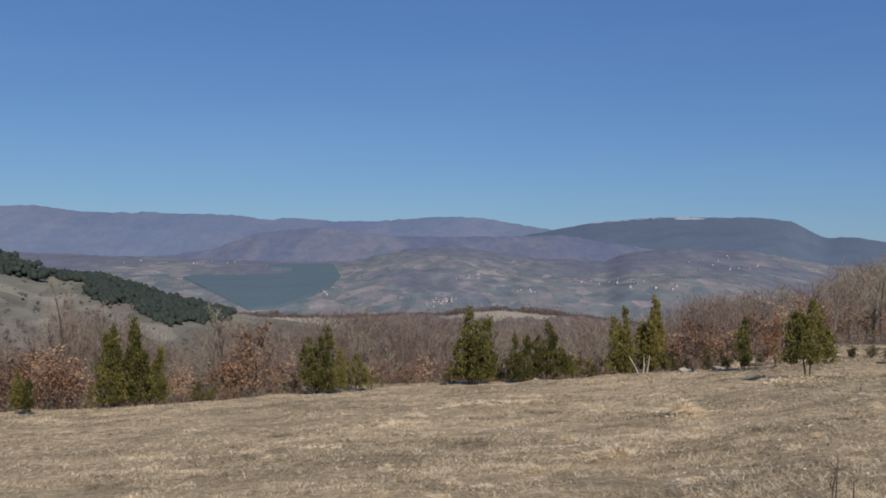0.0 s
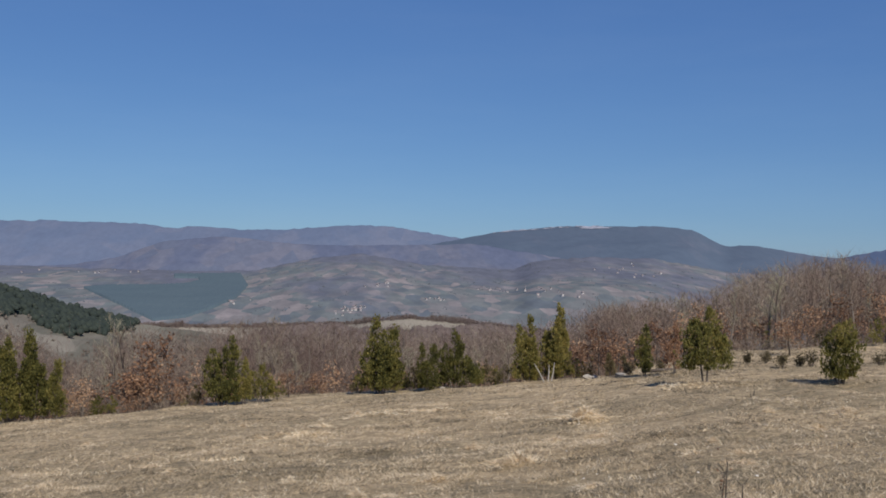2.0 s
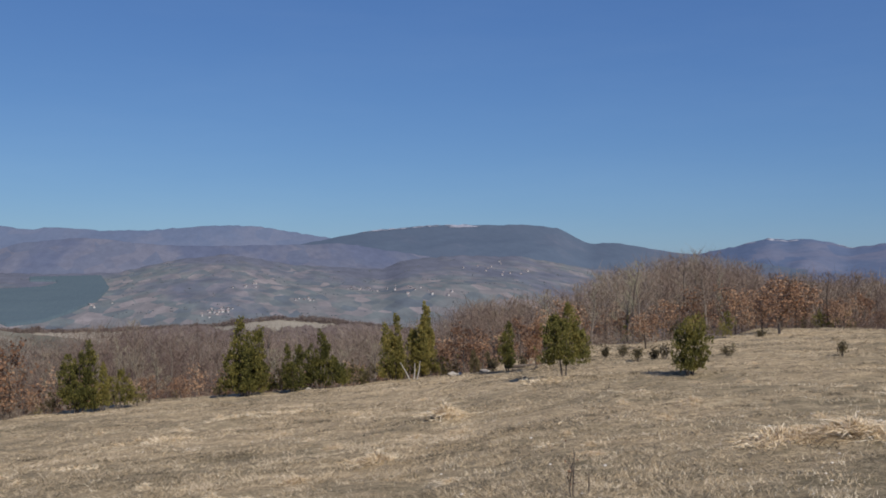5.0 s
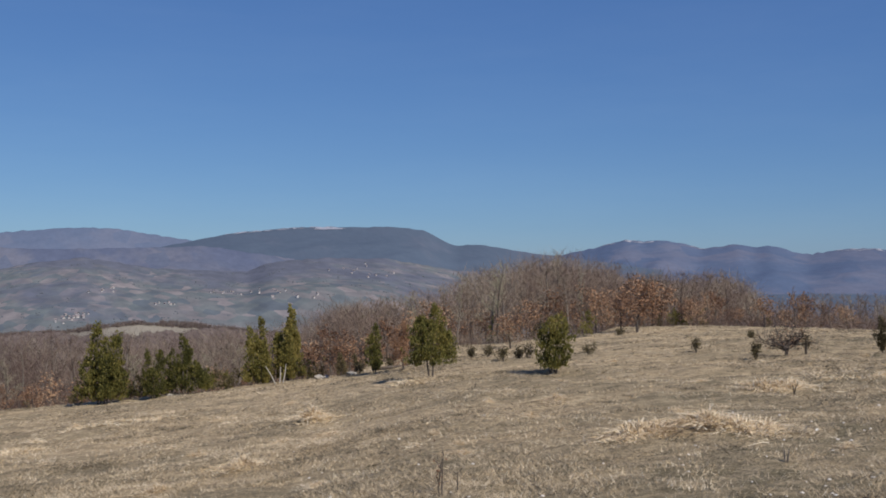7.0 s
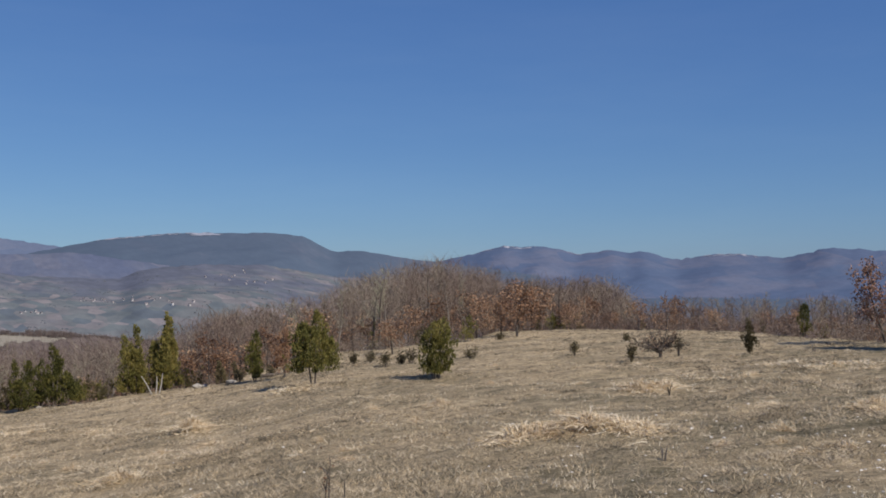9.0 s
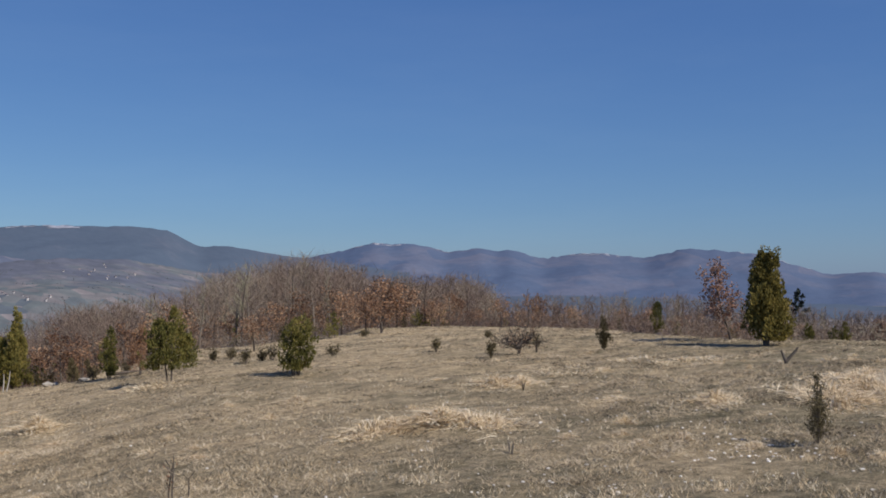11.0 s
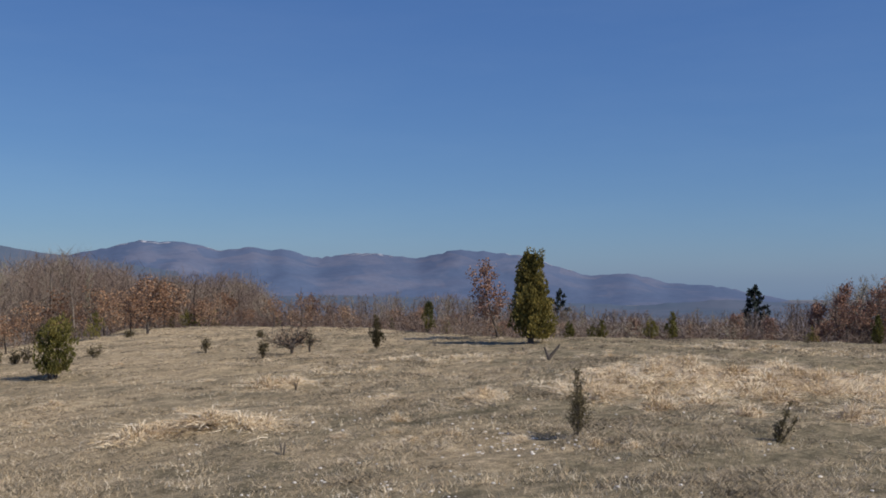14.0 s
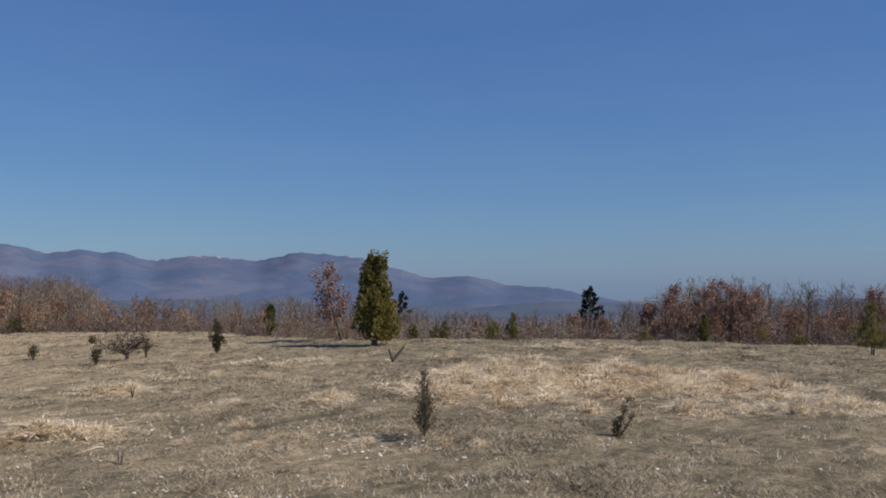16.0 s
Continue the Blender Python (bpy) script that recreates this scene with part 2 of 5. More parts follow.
M_WALL = simple_material("pale_render", [(0.3, (0.33, 0.33, 0.35)), (0.7, (0.52, 0.51, 0.51))], 0.3, 0.9, obj=0.5)
M_ROCK = simple_material("grey_limestone", [(0.3, (0.26, 0.245, 0.22)), (0.7, (0.42, 0.40, 0.36))], 5, 0.9)
M_SCRUB = simple_material("dark_scrub", [(0.3, (0.085, 0.078, 0.068)), (0.7, (0.125, 0.112, 0.095))], 0.2, 0.9, island=0.3)
# bare wood some 500 m off, with a little haze painted into the brown
M_HILLWOOD = simple_material("hazy_brown_wood", [(0.3, (0.112, 0.091, 0.088)), (0.5, (0.140, 0.115, 0.108)), (0.7, (0.172, 0.146, 0.134))], 0.12, 0.95, island=0.3, spec=0)
M_ROOF = simple_material("faded_clay_tiles", [(0.3, (0.23, 0.20, 0.215)), (0.7, (0.32, 0.285, 0.29))], 0.5, 0.9, obj=0.4)
M_SLOPE = fields_material("dry_hillside", 9, [(0.2, (0.122, 0.125, 0.100)), (0.6, (0.160, 0.158, 0.128)), (0.9, (0.215, 0.205, 0.168))], [(0.3, (0.10, 0.095, 0.092)), (0.7, (0.14, 0.13, 0.12))], 0.52, (0.16, 0.155, 0.142), 0, 0, (1, 0.45, 1), 30, 0.8, 0.25)
# valley floor and slope: blue-grey haze is mixed into the field colours
M_VALLEY = fields_material("hazy_valley_fields", 15, [(0.05, (0.10, 0.130, 0.155)), (0.3, (0.14, 0.175, 0.172)), (0.6, (0.18, 0.193, 0.188)), (0.8, (0.225, 0.210, 0.205)), (0.97, (0.31, 0.275, 0.265))], [(0.3, (0.10, 0.115, 0.165)), (0.7, (0.13, 0.142, 0.19))], 0.545, (0.142, 0.160, 0.186), 0.13, -30, (0.7, 0.22, 1), 28, 0.55, 0.42)
# ridges and mountains: the blue of the haze is painted into fields and woods
M_PURPLE = fields_material("hazy_bare_woods", 60, [(0.2, (0.125, 0.15, 0.21)), (0.8, (0.165, 0.175, 0.22))], [(0.3, (0.098, 0.122, 0.192)), (0.7, (0.112, 0.135, 0.205))], 0.52, (0.105, 0.130, 0.194), 0, 0, (1, 0.35, 1), 60, 0.25)
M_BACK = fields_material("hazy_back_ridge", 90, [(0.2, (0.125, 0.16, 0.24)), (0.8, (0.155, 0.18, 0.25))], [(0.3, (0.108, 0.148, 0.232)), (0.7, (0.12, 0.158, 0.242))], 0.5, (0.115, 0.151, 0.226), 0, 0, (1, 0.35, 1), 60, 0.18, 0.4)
M_DARKMT = fields_material("hazy_pine_mountain", 120, [(0.3, (0.095, 0.12, 0.165)), (0.8, (0.12, 0.138, 0.182))], [(0.3, (0.078, 0.110, 0.156)), (0.7, (0.089, 0.121, 0.167))], 0.42, (0.10, 0.136, 0.194), 0, 0, (1, 0.4, 1), 60, 0.18, 0.45)
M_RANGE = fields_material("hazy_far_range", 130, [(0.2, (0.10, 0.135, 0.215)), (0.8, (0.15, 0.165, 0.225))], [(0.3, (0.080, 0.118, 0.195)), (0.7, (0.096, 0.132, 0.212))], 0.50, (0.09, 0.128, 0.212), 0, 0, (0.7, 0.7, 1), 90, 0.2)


# ---- mesh helpers ----
def hashed(ix, iy, seed):
    h = np.sin(ix * 127.1 + iy * 311.7 + seed * 74.7) * 43758.5453
    return h - np.floor(h)


def vnoise(x, y, seed=0):
    x, y = np.asarray(x, float), np.asarray(y, float)
    ix, iy = np.floor(x), np.floor(y)
    fx, fy = x - ix, y - iy
    fx, fy = fx * fx * (3 - 2 * fx), fy * fy * (3 - 2 * fy)
    a, b = hashed(ix, iy, seed), hashed(ix + 1, iy, seed)
    c, d = hashed(ix, iy + 1, seed), hashed(ix + 1, iy + 1, seed)
    return (a + (b - a) * fx) * (1 - fy) + (c + (d - c) * fx) * fy - 0.5


def fbm(x, y, seed=0, octaves=4, gain=0.5):
    total, amp = 0, 1.0
    for k in range(octaves):
        total = total + amp * vnoise(x * 2 ** k + 13.7 * k, y * 2 ** k - 7.1 * k, seed + k)
        amp *= gain
    return total


def raw_mesh(name, verts, faces, materials, index=None, smooth=False):
    """A mesh from arrays: faces all of three or all of four corners."""
    verts, faces = np.asarray(verts, np.float32), np.asarray(faces, np.int32)
    me = bpy.data.meshes.new(name)
    n = faces.shape[1]
    me.vertices.add(len(verts))
    me.vertices.foreach_set("co", verts.ravel())
    me.loops.add(faces.size)
    me.loops.foreach_set("vertex_index", faces.ravel())
    me.polygons.add(len(faces))
    me.polygons.foreach_set("loop_start", np.arange(0, faces.size, n, dtype=np.int32))
    for m in materials:
        me.materials.append(m)
    if index is not None:
        me.polygons.foreach_set("material_index", np.asarray(index, np.int32))
    if smooth:
        me.polygons.foreach_set("use_smooth", np.ones(len(faces), bool))
    me.update(calc_edges=True)
    return me


def child(name, me, parent, label=""):
    ob = new(name, me)
    ob.parent = parent
    return tagged(ob, label)


def thing(name, label, category, group="", kind=""):
    return tagged(new(name), label, category, group, kind)


def grid_faces(rows, cols):
    i, j = np.meshgrid(np.arange(rows - 1), np.arange(cols - 1), indexing="ij")
    k = (i * cols + j).ravel()
    return np.stack([k, k + cols, k + cols + 1, k + 1], -1)


def unit(v):
    return v / np.maximum(np.linalg.norm(v, axis=-1, keepdims=True), 1e-9)


def tubes(p0, p1, r0, r1, sides):
    """Tapered tubes from p0 to p1, as quads."""
    p0, p1 = np.asarray(p0, float), np.asarray(p1, float)
    d = unit(p1 - p0)
    ref = np.where(np.abs(d[:, 2:3]) > 0.9, np.array([[1.0, 0, 0]]), np.array([[0, 0, 1.0]]))
    u = unit(np.cross(d, ref))
    w = np.cross(d, u)
    ang = np.arange(sides) * 2 * np.pi / sides
    ring = u[:, None] * np.cos(ang)[None, :, None] + w[:, None] * np.sin(ang)[None, :, None]
    a = p0[:, None] + ring * np.asarray(r0)[:, None, None]
    b = p1[:, None] + ring * np.asarray(r1)[:, None, None]
    verts = np.concatenate([a, b], 1).reshape(-1, 3)
    s = np.arange(sides)
    q = np.stack([s, (s + 1) % sides, (s + 1) % sides + sides, s + sides], -1)
    faces = (q[None] + (np.arange(len(p0)) * 2 * sides)[:, None, None]).reshape(-1, 4)
    return verts, faces


def blades(base, tip, side, bend=None):
    """Diamond-shaped leaves from base to tip, as quads."""
    mid = (base + tip) / 2 if bend is None else (base + tip) / 2 + bend
    verts = np.stack([base, mid + side, tip, mid - side], 1).reshape(-1, 3)
    faces = np.arange(len(base) * 4).reshape(-1, 4)
    return verts, faces


def slivers(base, tip, side):
    """Thin pointed strips from base to tip, as triangles."""
    verts = np.stack([base - side, base + side, tip], 1).reshape(-1, 3)
    return verts, np.arange(len(base) * 3).reshape(-1, 3)


def join(*pieces):
    verts, faces, n = [], [], 0
    for v, f in pieces:
        verts.append(v)
        faces.append(f + n)
        n += len(v)
    return np.concatenate(verts), np.concatenate(faces)


# ---- the land ----
CREST = [(-180, -5), (-60, -7), (-19.8, -7.65), (-11.4, -7.2), (-3.5, -6.5), (4.9, -6.09), (10.9, -5.55), (14.5, -5.2), (17.2, -4.38), (20.3, -3.69), (23.5, -3.55),
         (28.2, -3.04), (29.7, -2.73), (34, -2.6), (40, -2.7), (42.8, -2.78), (46, -3.1), (51, -3.4), (61, -3.32), (67, -3.48), (72, -3.54), (120, -4), (180, -5)]
FALL = [(-180, 0.04), (-60, 0.07), (-20, 0.085), (0, 0.062), (10.9, 0.046), (14, 0.038), (17.2, 0.028), (20.3, 0.02), (24, 0.017), (30, 0.01), (43, 0.003), (51, 0), (61, 0), (71, 0.005), (120, 0.02), (180, 0.04)]
OUT = [(-180, 0.2), (-60, 0.3), (-20, 0.3), (10, 0.26), (16, 0.14), (22, 0.085), (30, 0.075), (45, 0.075), (72, 0.085), (120, 0.1), (180, 0.2)]
FLOOR = -95.0  # the valley's floor


def lerp(table, a):
    xs, ys = zip(*table)
    return np.interp(a, xs, ys)


def crest_at(a):
    return EYE / (np.tan(np.radians(-lerp(CREST, a))) - lerp(FALL, a))


def ground_z(x, y):
    x, y = np.asarray(x, float), np.asarray(y, float)
    a, r = np.degrees(np.arctan2(x, y)), np.hypot(x, y)
    rc, s, o = crest_at(a), lerp(FALL, a), lerp(OUT, a)
    d = np.maximum(r - rc, 0)
    z = -s * np.minimum(r, rc) - 0.066 * d - 45 * (o - 0.066) * (1 - np.exp(-d / 45))
    z = np.maximum(z, FLOOR + 6 * np.exp((z - FLOOR) / 40 - 1) * 0)
    return z + 0.6 * np.exp(-(r / 4.5) ** 2)


def at(a, r, lift=0.0):
    x, y = r * math.sin(radians(a)), r * math.cos(radians(a))
    return Vector((x, y, float(ground_z(x, y)) + lift))


DRIFTS = [(33.5, 16.0, 4.0, 0.8, 1.0), (38.0, 22.8, 2.5, 0.9, 0.7), (63, 22.5, 8.5, 2.2, 1.2), (58, 20.2, 4.5, 1.2, 0.9), (49.5, 18.6, 2.0, 0.6, 0.6), (12.6, 23.5, 0.9, 0.5, 0.9), (26.2, 22, 0.9, 0.4, 0.6), (70, 23.5, 5, 1.0, 0.7),
          (8.8, 17.2, 1.2, 0.5, 0.6), (42, 25.5, 3.5, 1.0, 0.45), (-4, 26, 5, 1.5, 0.4), (18, 30, 5, 1.5, 0.4), (46, 28.5, 5, 1.2, 0.5), (66, 34, 10, 2.5, 0.4), (60, 29, 9, 1.5, 0.35), (76, 20, 5, 2, 0.6), (70, 14.5, 4, 0.8, 0.4), (20, 19, 5, 0.8, 0.35), (-8, 21, 5, 0.9, 0.35), (3, 30, 6, 1.2, 0.4)]


def drift(a, r):
    """How much tall straw lies at a heading and distance."""
    return sum(k * np.exp(-((a - a0) / sa) ** 2 - ((r - r0) / sr) ** 2) for a0, r0, sa, sr, k in DRIFTS)


def heaped(a, r, x, y):
    """Drifted straw lies in folds, roughly across the slope."""
    fold = 1 - 3.2 * np.abs(fbm(x * 0.75 - y * 0.25, y * 0.95 + x * 0.2, 15, 3, 0.6))
    return drift(a, r) * (0.26 + 1.05 * np.clip(fold, 0, 1) ** 1.3)


def roughness(x, y):
    a, r = np.degrees(np.arctan2(x, y)), np.hypot(x, y)
    return 0.15 * heaped(a, r, x, y) + (0.10 * fbm(x * 0.55, y * 0.55, 3, 4, 0.6) + 0.05 * fbm(x * 1.9, y * 1.9, 6, 2)) * np.clip(r / 8, 0, 1)


def build_ground():
    az = np.concatenate([np.arange(-180, -32, 4.0), np.arange(-32, 86, 0.35), np.arange(86, 181, 4.0)])
    az[-1] = 180
    rad = np.concatenate([[0.0], np.arange(1.5, 9, 1.5), np.arange(9, 70, 0.3), 70 * 1.09 ** np.arange(0, 50)])
    rad = np.minimum(rad, 4900)
    rad = np.unique(rad)
    R, A = np.meshgrid(rad, np.radians(az), indexing="ij")
    x, y = R * np.sin(A), R * np.cos(A)
    z = ground_z(x, y) + np.where(R < 90, roughness(x, y), 0)
    f = grid_faces(len(rad), len(az))
    mid = (rad[:-1, None] + rad[1:, None]) / 2 - crest_at(az[None, :-1])
    idx = np.where(mid < 2.5, 0, np.where(mid < 260, 1, 2))
    idx = idx.ravel()
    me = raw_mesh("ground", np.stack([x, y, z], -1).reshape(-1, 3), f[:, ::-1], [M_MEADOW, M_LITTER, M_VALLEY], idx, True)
    matted = heaped(np.degrees(A), R, x, y)
    me.attributes.new("straw", "FLOAT", "POINT").data.foreach_set("value", matted.ravel().astype(np.float32))
    tagged(new("ground", me), "dry straw-coloured winter meadow sloping to woods and valley", "ground", kind="structure")


def ridge(name, label, material, a0, a1, near, top, far, crest, foot_z=FLOOR, rough=0.12, cell=300.0, seed=1, jag=0.05, power=1.0, step=0.25):
    """A hill or mountain chain: its skyline as heading and elevation, its foot nearer and its back farther."""
    az = np.arange(a0, a1 + step, step)
    ups = np.concatenate([np.linspace(0, 1, 72) ** 0.9, 1 + np.linspace(0.02, 1, 12)])
    U, A = np.meshgrid(ups, az, indexing="ij")
    wob = 1 + 0.02 * fbm(A * 0.12, A * 0 + seed, seed, 2)
    R = np.where(U <= 1, near + (top - near) * U, top + (far - top) * (U - 1)) * wob
    x, y = R * np.sin(np.radians(A)), R * np.cos(np.radians(A))
    line = lerp(crest, np.arange(a0 - 2, a1 + 2 + step, step))
    k = np.exp(-(np.arange(-6, 7) * step / 0.2) ** 2 / 2)
    line = np.convolve(line, k / k.sum(), "same")[int(round(2 / step)):][:len(az)]
    el = line[None] + jag * fbm(A * 3.1, A * 0, seed + 5, 4, 0.6) * np.minimum(U, 1) ** 9
    zt = EYE + top * wob * np.tan(np.radians(el))
    g = np.where(U <= 1, U ** power, 1 - np.maximum(U - 1, 0) ** 1.2)
    n = fbm(x / cell, y / cell, seed, 5, 0.5)
    fold = np.abs(fbm(x / (cell * 1.7) + 0.4 * n, y / (cell * 1.7), seed + 9, 3)) - 0.2
    hgt = zt - foot_z
    z = foot_z + hgt * g + hgt * rough * (0.8 * n - 0.9 * fold) * np.clip(U * (1.0 - U) * 4, 0, 1)
    lim = EYE + R * np.tan(np.radians(el)) - 0.5 * (1 - np.minimum(U, 1))
    z = np.where(U < 1, np.minimum(z, lim), z)
    me = raw_mesh(name, np.stack([x, y, z], -1).reshape(-1, 3), grid_faces(len(ups), len(az))[:, ::-1], [material], None, True)
    tagged(new(name, me), label, "mountain" if top > 2500 else "hill", kind="structure")
    return az, ups, np.stack([x, y, z], -1)


build_ground()
LEFT_HILL = ridge("hillside", "dry grassy hillside with dark pine woods beyond the trees", M_SLOPE, -40, -3, 170, 420, 620,
                  [(-40, 1.4), (-26, 1.1), (-23.5, 0.35), (-22.4, -0.05), (-21.5, -0.55), (-18.5, -0.72), (-15, -1.85), (-11.9, -2.55), (-7, -3.2), (-3, -4)], -45, 0.10, 60, 3, 0.04)
FIELD_HILL = ridge("field_hill", "low rounded hill with pale stubble field", M_STUBBLE, -14, 14, 330, 600, 820,
                   [(-14, -3.2), (-11.3, -2.78), (-4.5, -2.8), (-0.1, -2.62), (3.1, -2.23), (6.8, -2.56), (10, -2.9), (14, -3.4)], -60, 0.05, 90, 4, 0.02)
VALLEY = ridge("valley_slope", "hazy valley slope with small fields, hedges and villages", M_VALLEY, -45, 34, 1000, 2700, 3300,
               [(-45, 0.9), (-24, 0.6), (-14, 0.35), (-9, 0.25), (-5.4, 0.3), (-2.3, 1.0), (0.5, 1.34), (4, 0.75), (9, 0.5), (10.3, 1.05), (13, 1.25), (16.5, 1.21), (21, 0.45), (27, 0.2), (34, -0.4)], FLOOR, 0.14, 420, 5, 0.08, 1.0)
MID_RIDGE = ridge("wooded_ridge", "purple-brown ridge of bare winter woods, blue with haze", M_PURPLE, -24, 16, 2500, 3250, 3700,
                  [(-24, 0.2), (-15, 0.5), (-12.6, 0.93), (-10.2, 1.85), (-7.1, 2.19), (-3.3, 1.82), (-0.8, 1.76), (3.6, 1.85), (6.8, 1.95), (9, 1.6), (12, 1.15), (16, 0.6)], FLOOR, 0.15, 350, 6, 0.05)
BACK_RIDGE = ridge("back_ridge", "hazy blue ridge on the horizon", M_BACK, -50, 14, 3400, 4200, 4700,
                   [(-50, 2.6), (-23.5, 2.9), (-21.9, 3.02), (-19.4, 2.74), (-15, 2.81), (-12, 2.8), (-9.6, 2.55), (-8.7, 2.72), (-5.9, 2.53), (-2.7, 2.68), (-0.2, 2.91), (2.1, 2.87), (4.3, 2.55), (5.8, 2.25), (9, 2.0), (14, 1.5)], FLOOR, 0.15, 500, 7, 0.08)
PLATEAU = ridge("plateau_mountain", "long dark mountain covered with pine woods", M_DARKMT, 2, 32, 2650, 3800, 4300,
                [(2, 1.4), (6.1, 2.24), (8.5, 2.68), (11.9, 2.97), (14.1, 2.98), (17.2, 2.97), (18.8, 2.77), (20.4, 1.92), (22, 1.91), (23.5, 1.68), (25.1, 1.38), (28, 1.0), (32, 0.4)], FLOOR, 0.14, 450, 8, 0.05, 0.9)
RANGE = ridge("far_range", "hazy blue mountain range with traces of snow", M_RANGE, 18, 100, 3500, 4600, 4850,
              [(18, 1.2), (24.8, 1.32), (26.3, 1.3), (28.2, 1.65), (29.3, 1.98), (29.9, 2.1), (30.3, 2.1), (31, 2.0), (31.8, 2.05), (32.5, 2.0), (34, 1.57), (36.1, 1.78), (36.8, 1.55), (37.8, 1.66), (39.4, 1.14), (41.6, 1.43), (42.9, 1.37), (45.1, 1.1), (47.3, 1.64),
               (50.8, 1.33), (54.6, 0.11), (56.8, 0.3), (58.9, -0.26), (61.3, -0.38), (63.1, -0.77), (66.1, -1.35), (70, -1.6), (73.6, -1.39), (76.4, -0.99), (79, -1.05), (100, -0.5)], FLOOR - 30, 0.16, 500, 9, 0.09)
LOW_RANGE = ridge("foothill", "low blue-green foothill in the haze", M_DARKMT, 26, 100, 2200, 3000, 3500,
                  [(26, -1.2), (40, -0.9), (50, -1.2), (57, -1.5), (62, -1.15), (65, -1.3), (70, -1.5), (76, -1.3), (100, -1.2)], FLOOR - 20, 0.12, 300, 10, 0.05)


def on_ridge(data, a, u):
    """A place on a ridge's front, by heading and by height from foot to crest."""
    az, ups, p = data
    i = int(np.clip(np.searchsorted(ups, u), 0, len(ups) - 1))
    j = int(np.clip(round((a - az[0]) / (az[1] - az[0])), 0, len(az) - 1))
    return p[i, j]


def on_ridge_el(data, a, el):
    """The first place on a ridge's front that rises to an elevation, along a heading."""
    az, ups, p = data
    j = int(np.clip(round((a - az[0]) / (az[1] - az[0])), 0, len(az) - 1))
    line = p[:, j]
    rise = np.degrees(np.arctan2(line[:, 2] - EYE, np.hypot(line[:, 0], line[:, 1])))
    hit = np.nonzero(rise >= el)[0]
    return line[hit[0] if len(hit) else int(np.argmax(rise))]


# ---- plants ----
def grow(rng, h, limbs, spread, lift, subs, twigs, wander=0.05, clear=0.2, fork=0.0):
    """Trunk, limbs and twigs of a bare tree: three lists of segments, and twig ends."""
    trunk, branch, twig, ends = [], [], [], []
    pts, p, d = [], np.array([0, 0, -0.15]), np.array([rng.normal(0, 0.06 + fork), rng.normal(0, 0.06 + fork), 1.0])
    n = 9
    for k in range(n + 1):
        pts.append(p.copy())
        p = p + unit(d) * (h * 0.88 + 0.15) / n
        d = d + np.array([rng.normal(0, wander), rng.normal(0, wander), 0])
    rad = lambda k: 0.018 * h * (1 - k / (n + 0.6)) ** 0.9 + 0.004
    for k in range(n):
        trunk.append((pts[k], pts[k + 1], rad(k), rad(k + 1)))
    for i in range(limbs):
        t = clear + (0.98 - clear) * (i + rng.random()) / limbs
        k = min(int(t * n), n - 1)
        o = pts[k] + (pts[k + 1] - pts[k]) * (t * n - k)
        az = i * 2.4 + rng.normal(0, 0.5)
        up = lift + rng.normal(0, 0.15)
        d = unit(np.array([math.cos(az), math.sin(az), up]))
        ln = h * spread * (1.1 - 0.65 * t) * rng.uniform(0.7, 1.15)
        r0 = max(rad(k) * 0.40, 0.007)
        q = o
        line = [o]
        for s in range(3):
            d = unit(d + np.array([rng.normal(0, 0.16), rng.normal(0, 0.16), 0.12 + rng.normal(0, 0.08)]))
            q2 = q + d * ln / 3
            branch.append((q, q2, r0 * (1 - s / 3.4), r0 * (1 - (s + 1) / 3.4)))
            q = q2
            line.append(q)
        for j in range(subs):
            tt = rng.uniform(0.25, 1.0) * 3
            kk = min(int(tt), 2)
            o2 = line[kk] + (line[kk + 1] - line[kk]) * (tt - kk)
            d2 = unit(d + rng.normal(0, 0.55, 3) + np.array([0, 0, 0.35]))
            l2 = ln * rng.uniform(0.25, 0.5)
            e2 = o2 + d2 * l2
            branch.append((o2, e2, 0.005 + 0.0006 * h, 0.003))
            for _ in range(twigs):
                o3 = o2 + (e2 - o2) * rng.uniform(0.2, 1)
                d3 = unit(d2 + rng.normal(0, 0.6, 3) + np.array([0, 0, 0.3]))
                e3 = o3 + d3 * l2 * rng.uniform(0.4, 0.9)
                twig.append((o3, e3))
                ends.append(o3 + (e3 - o3) * rng.uniform(0.3, 1.0))
    return trunk, branch, twig, np.array(ends)


def seg_tubes(segs, sides):
    p0, p1, r0, r1 = zip(*segs)
    return tubes(np.array(p0), np.array(p1), np.array(r0), np.array(r1), sides)


def twig_strips(rng, twig, width):
    p0, p1 = np.array([t[0] for t in twig]), np.array([t[1] for t in twig])
    side = unit(np.cross(p1 - p0, rng.normal(0, 1, p0.shape))) * width
    return blades(p0, p1, side)


def leaf_cards(rng, ends, per, size, droop=0.3):
    p = np.repeat(ends, per, 0) + rng.normal(0, size * 0.9, (len(ends) * per, 3))
    d = unit(rng.normal(0, 1, p.shape) + np.array([0, 0, -droop]))
    ln = size * rng.uniform(0.6, 1.3, (len(p), 1))
    side = unit(np.cross(d, rng.normal(0, 1, p.shape))) * ln * 0.36
    return blades(p, p + d * ln, side)


NATIVE = {}  # the full height of each kind as built


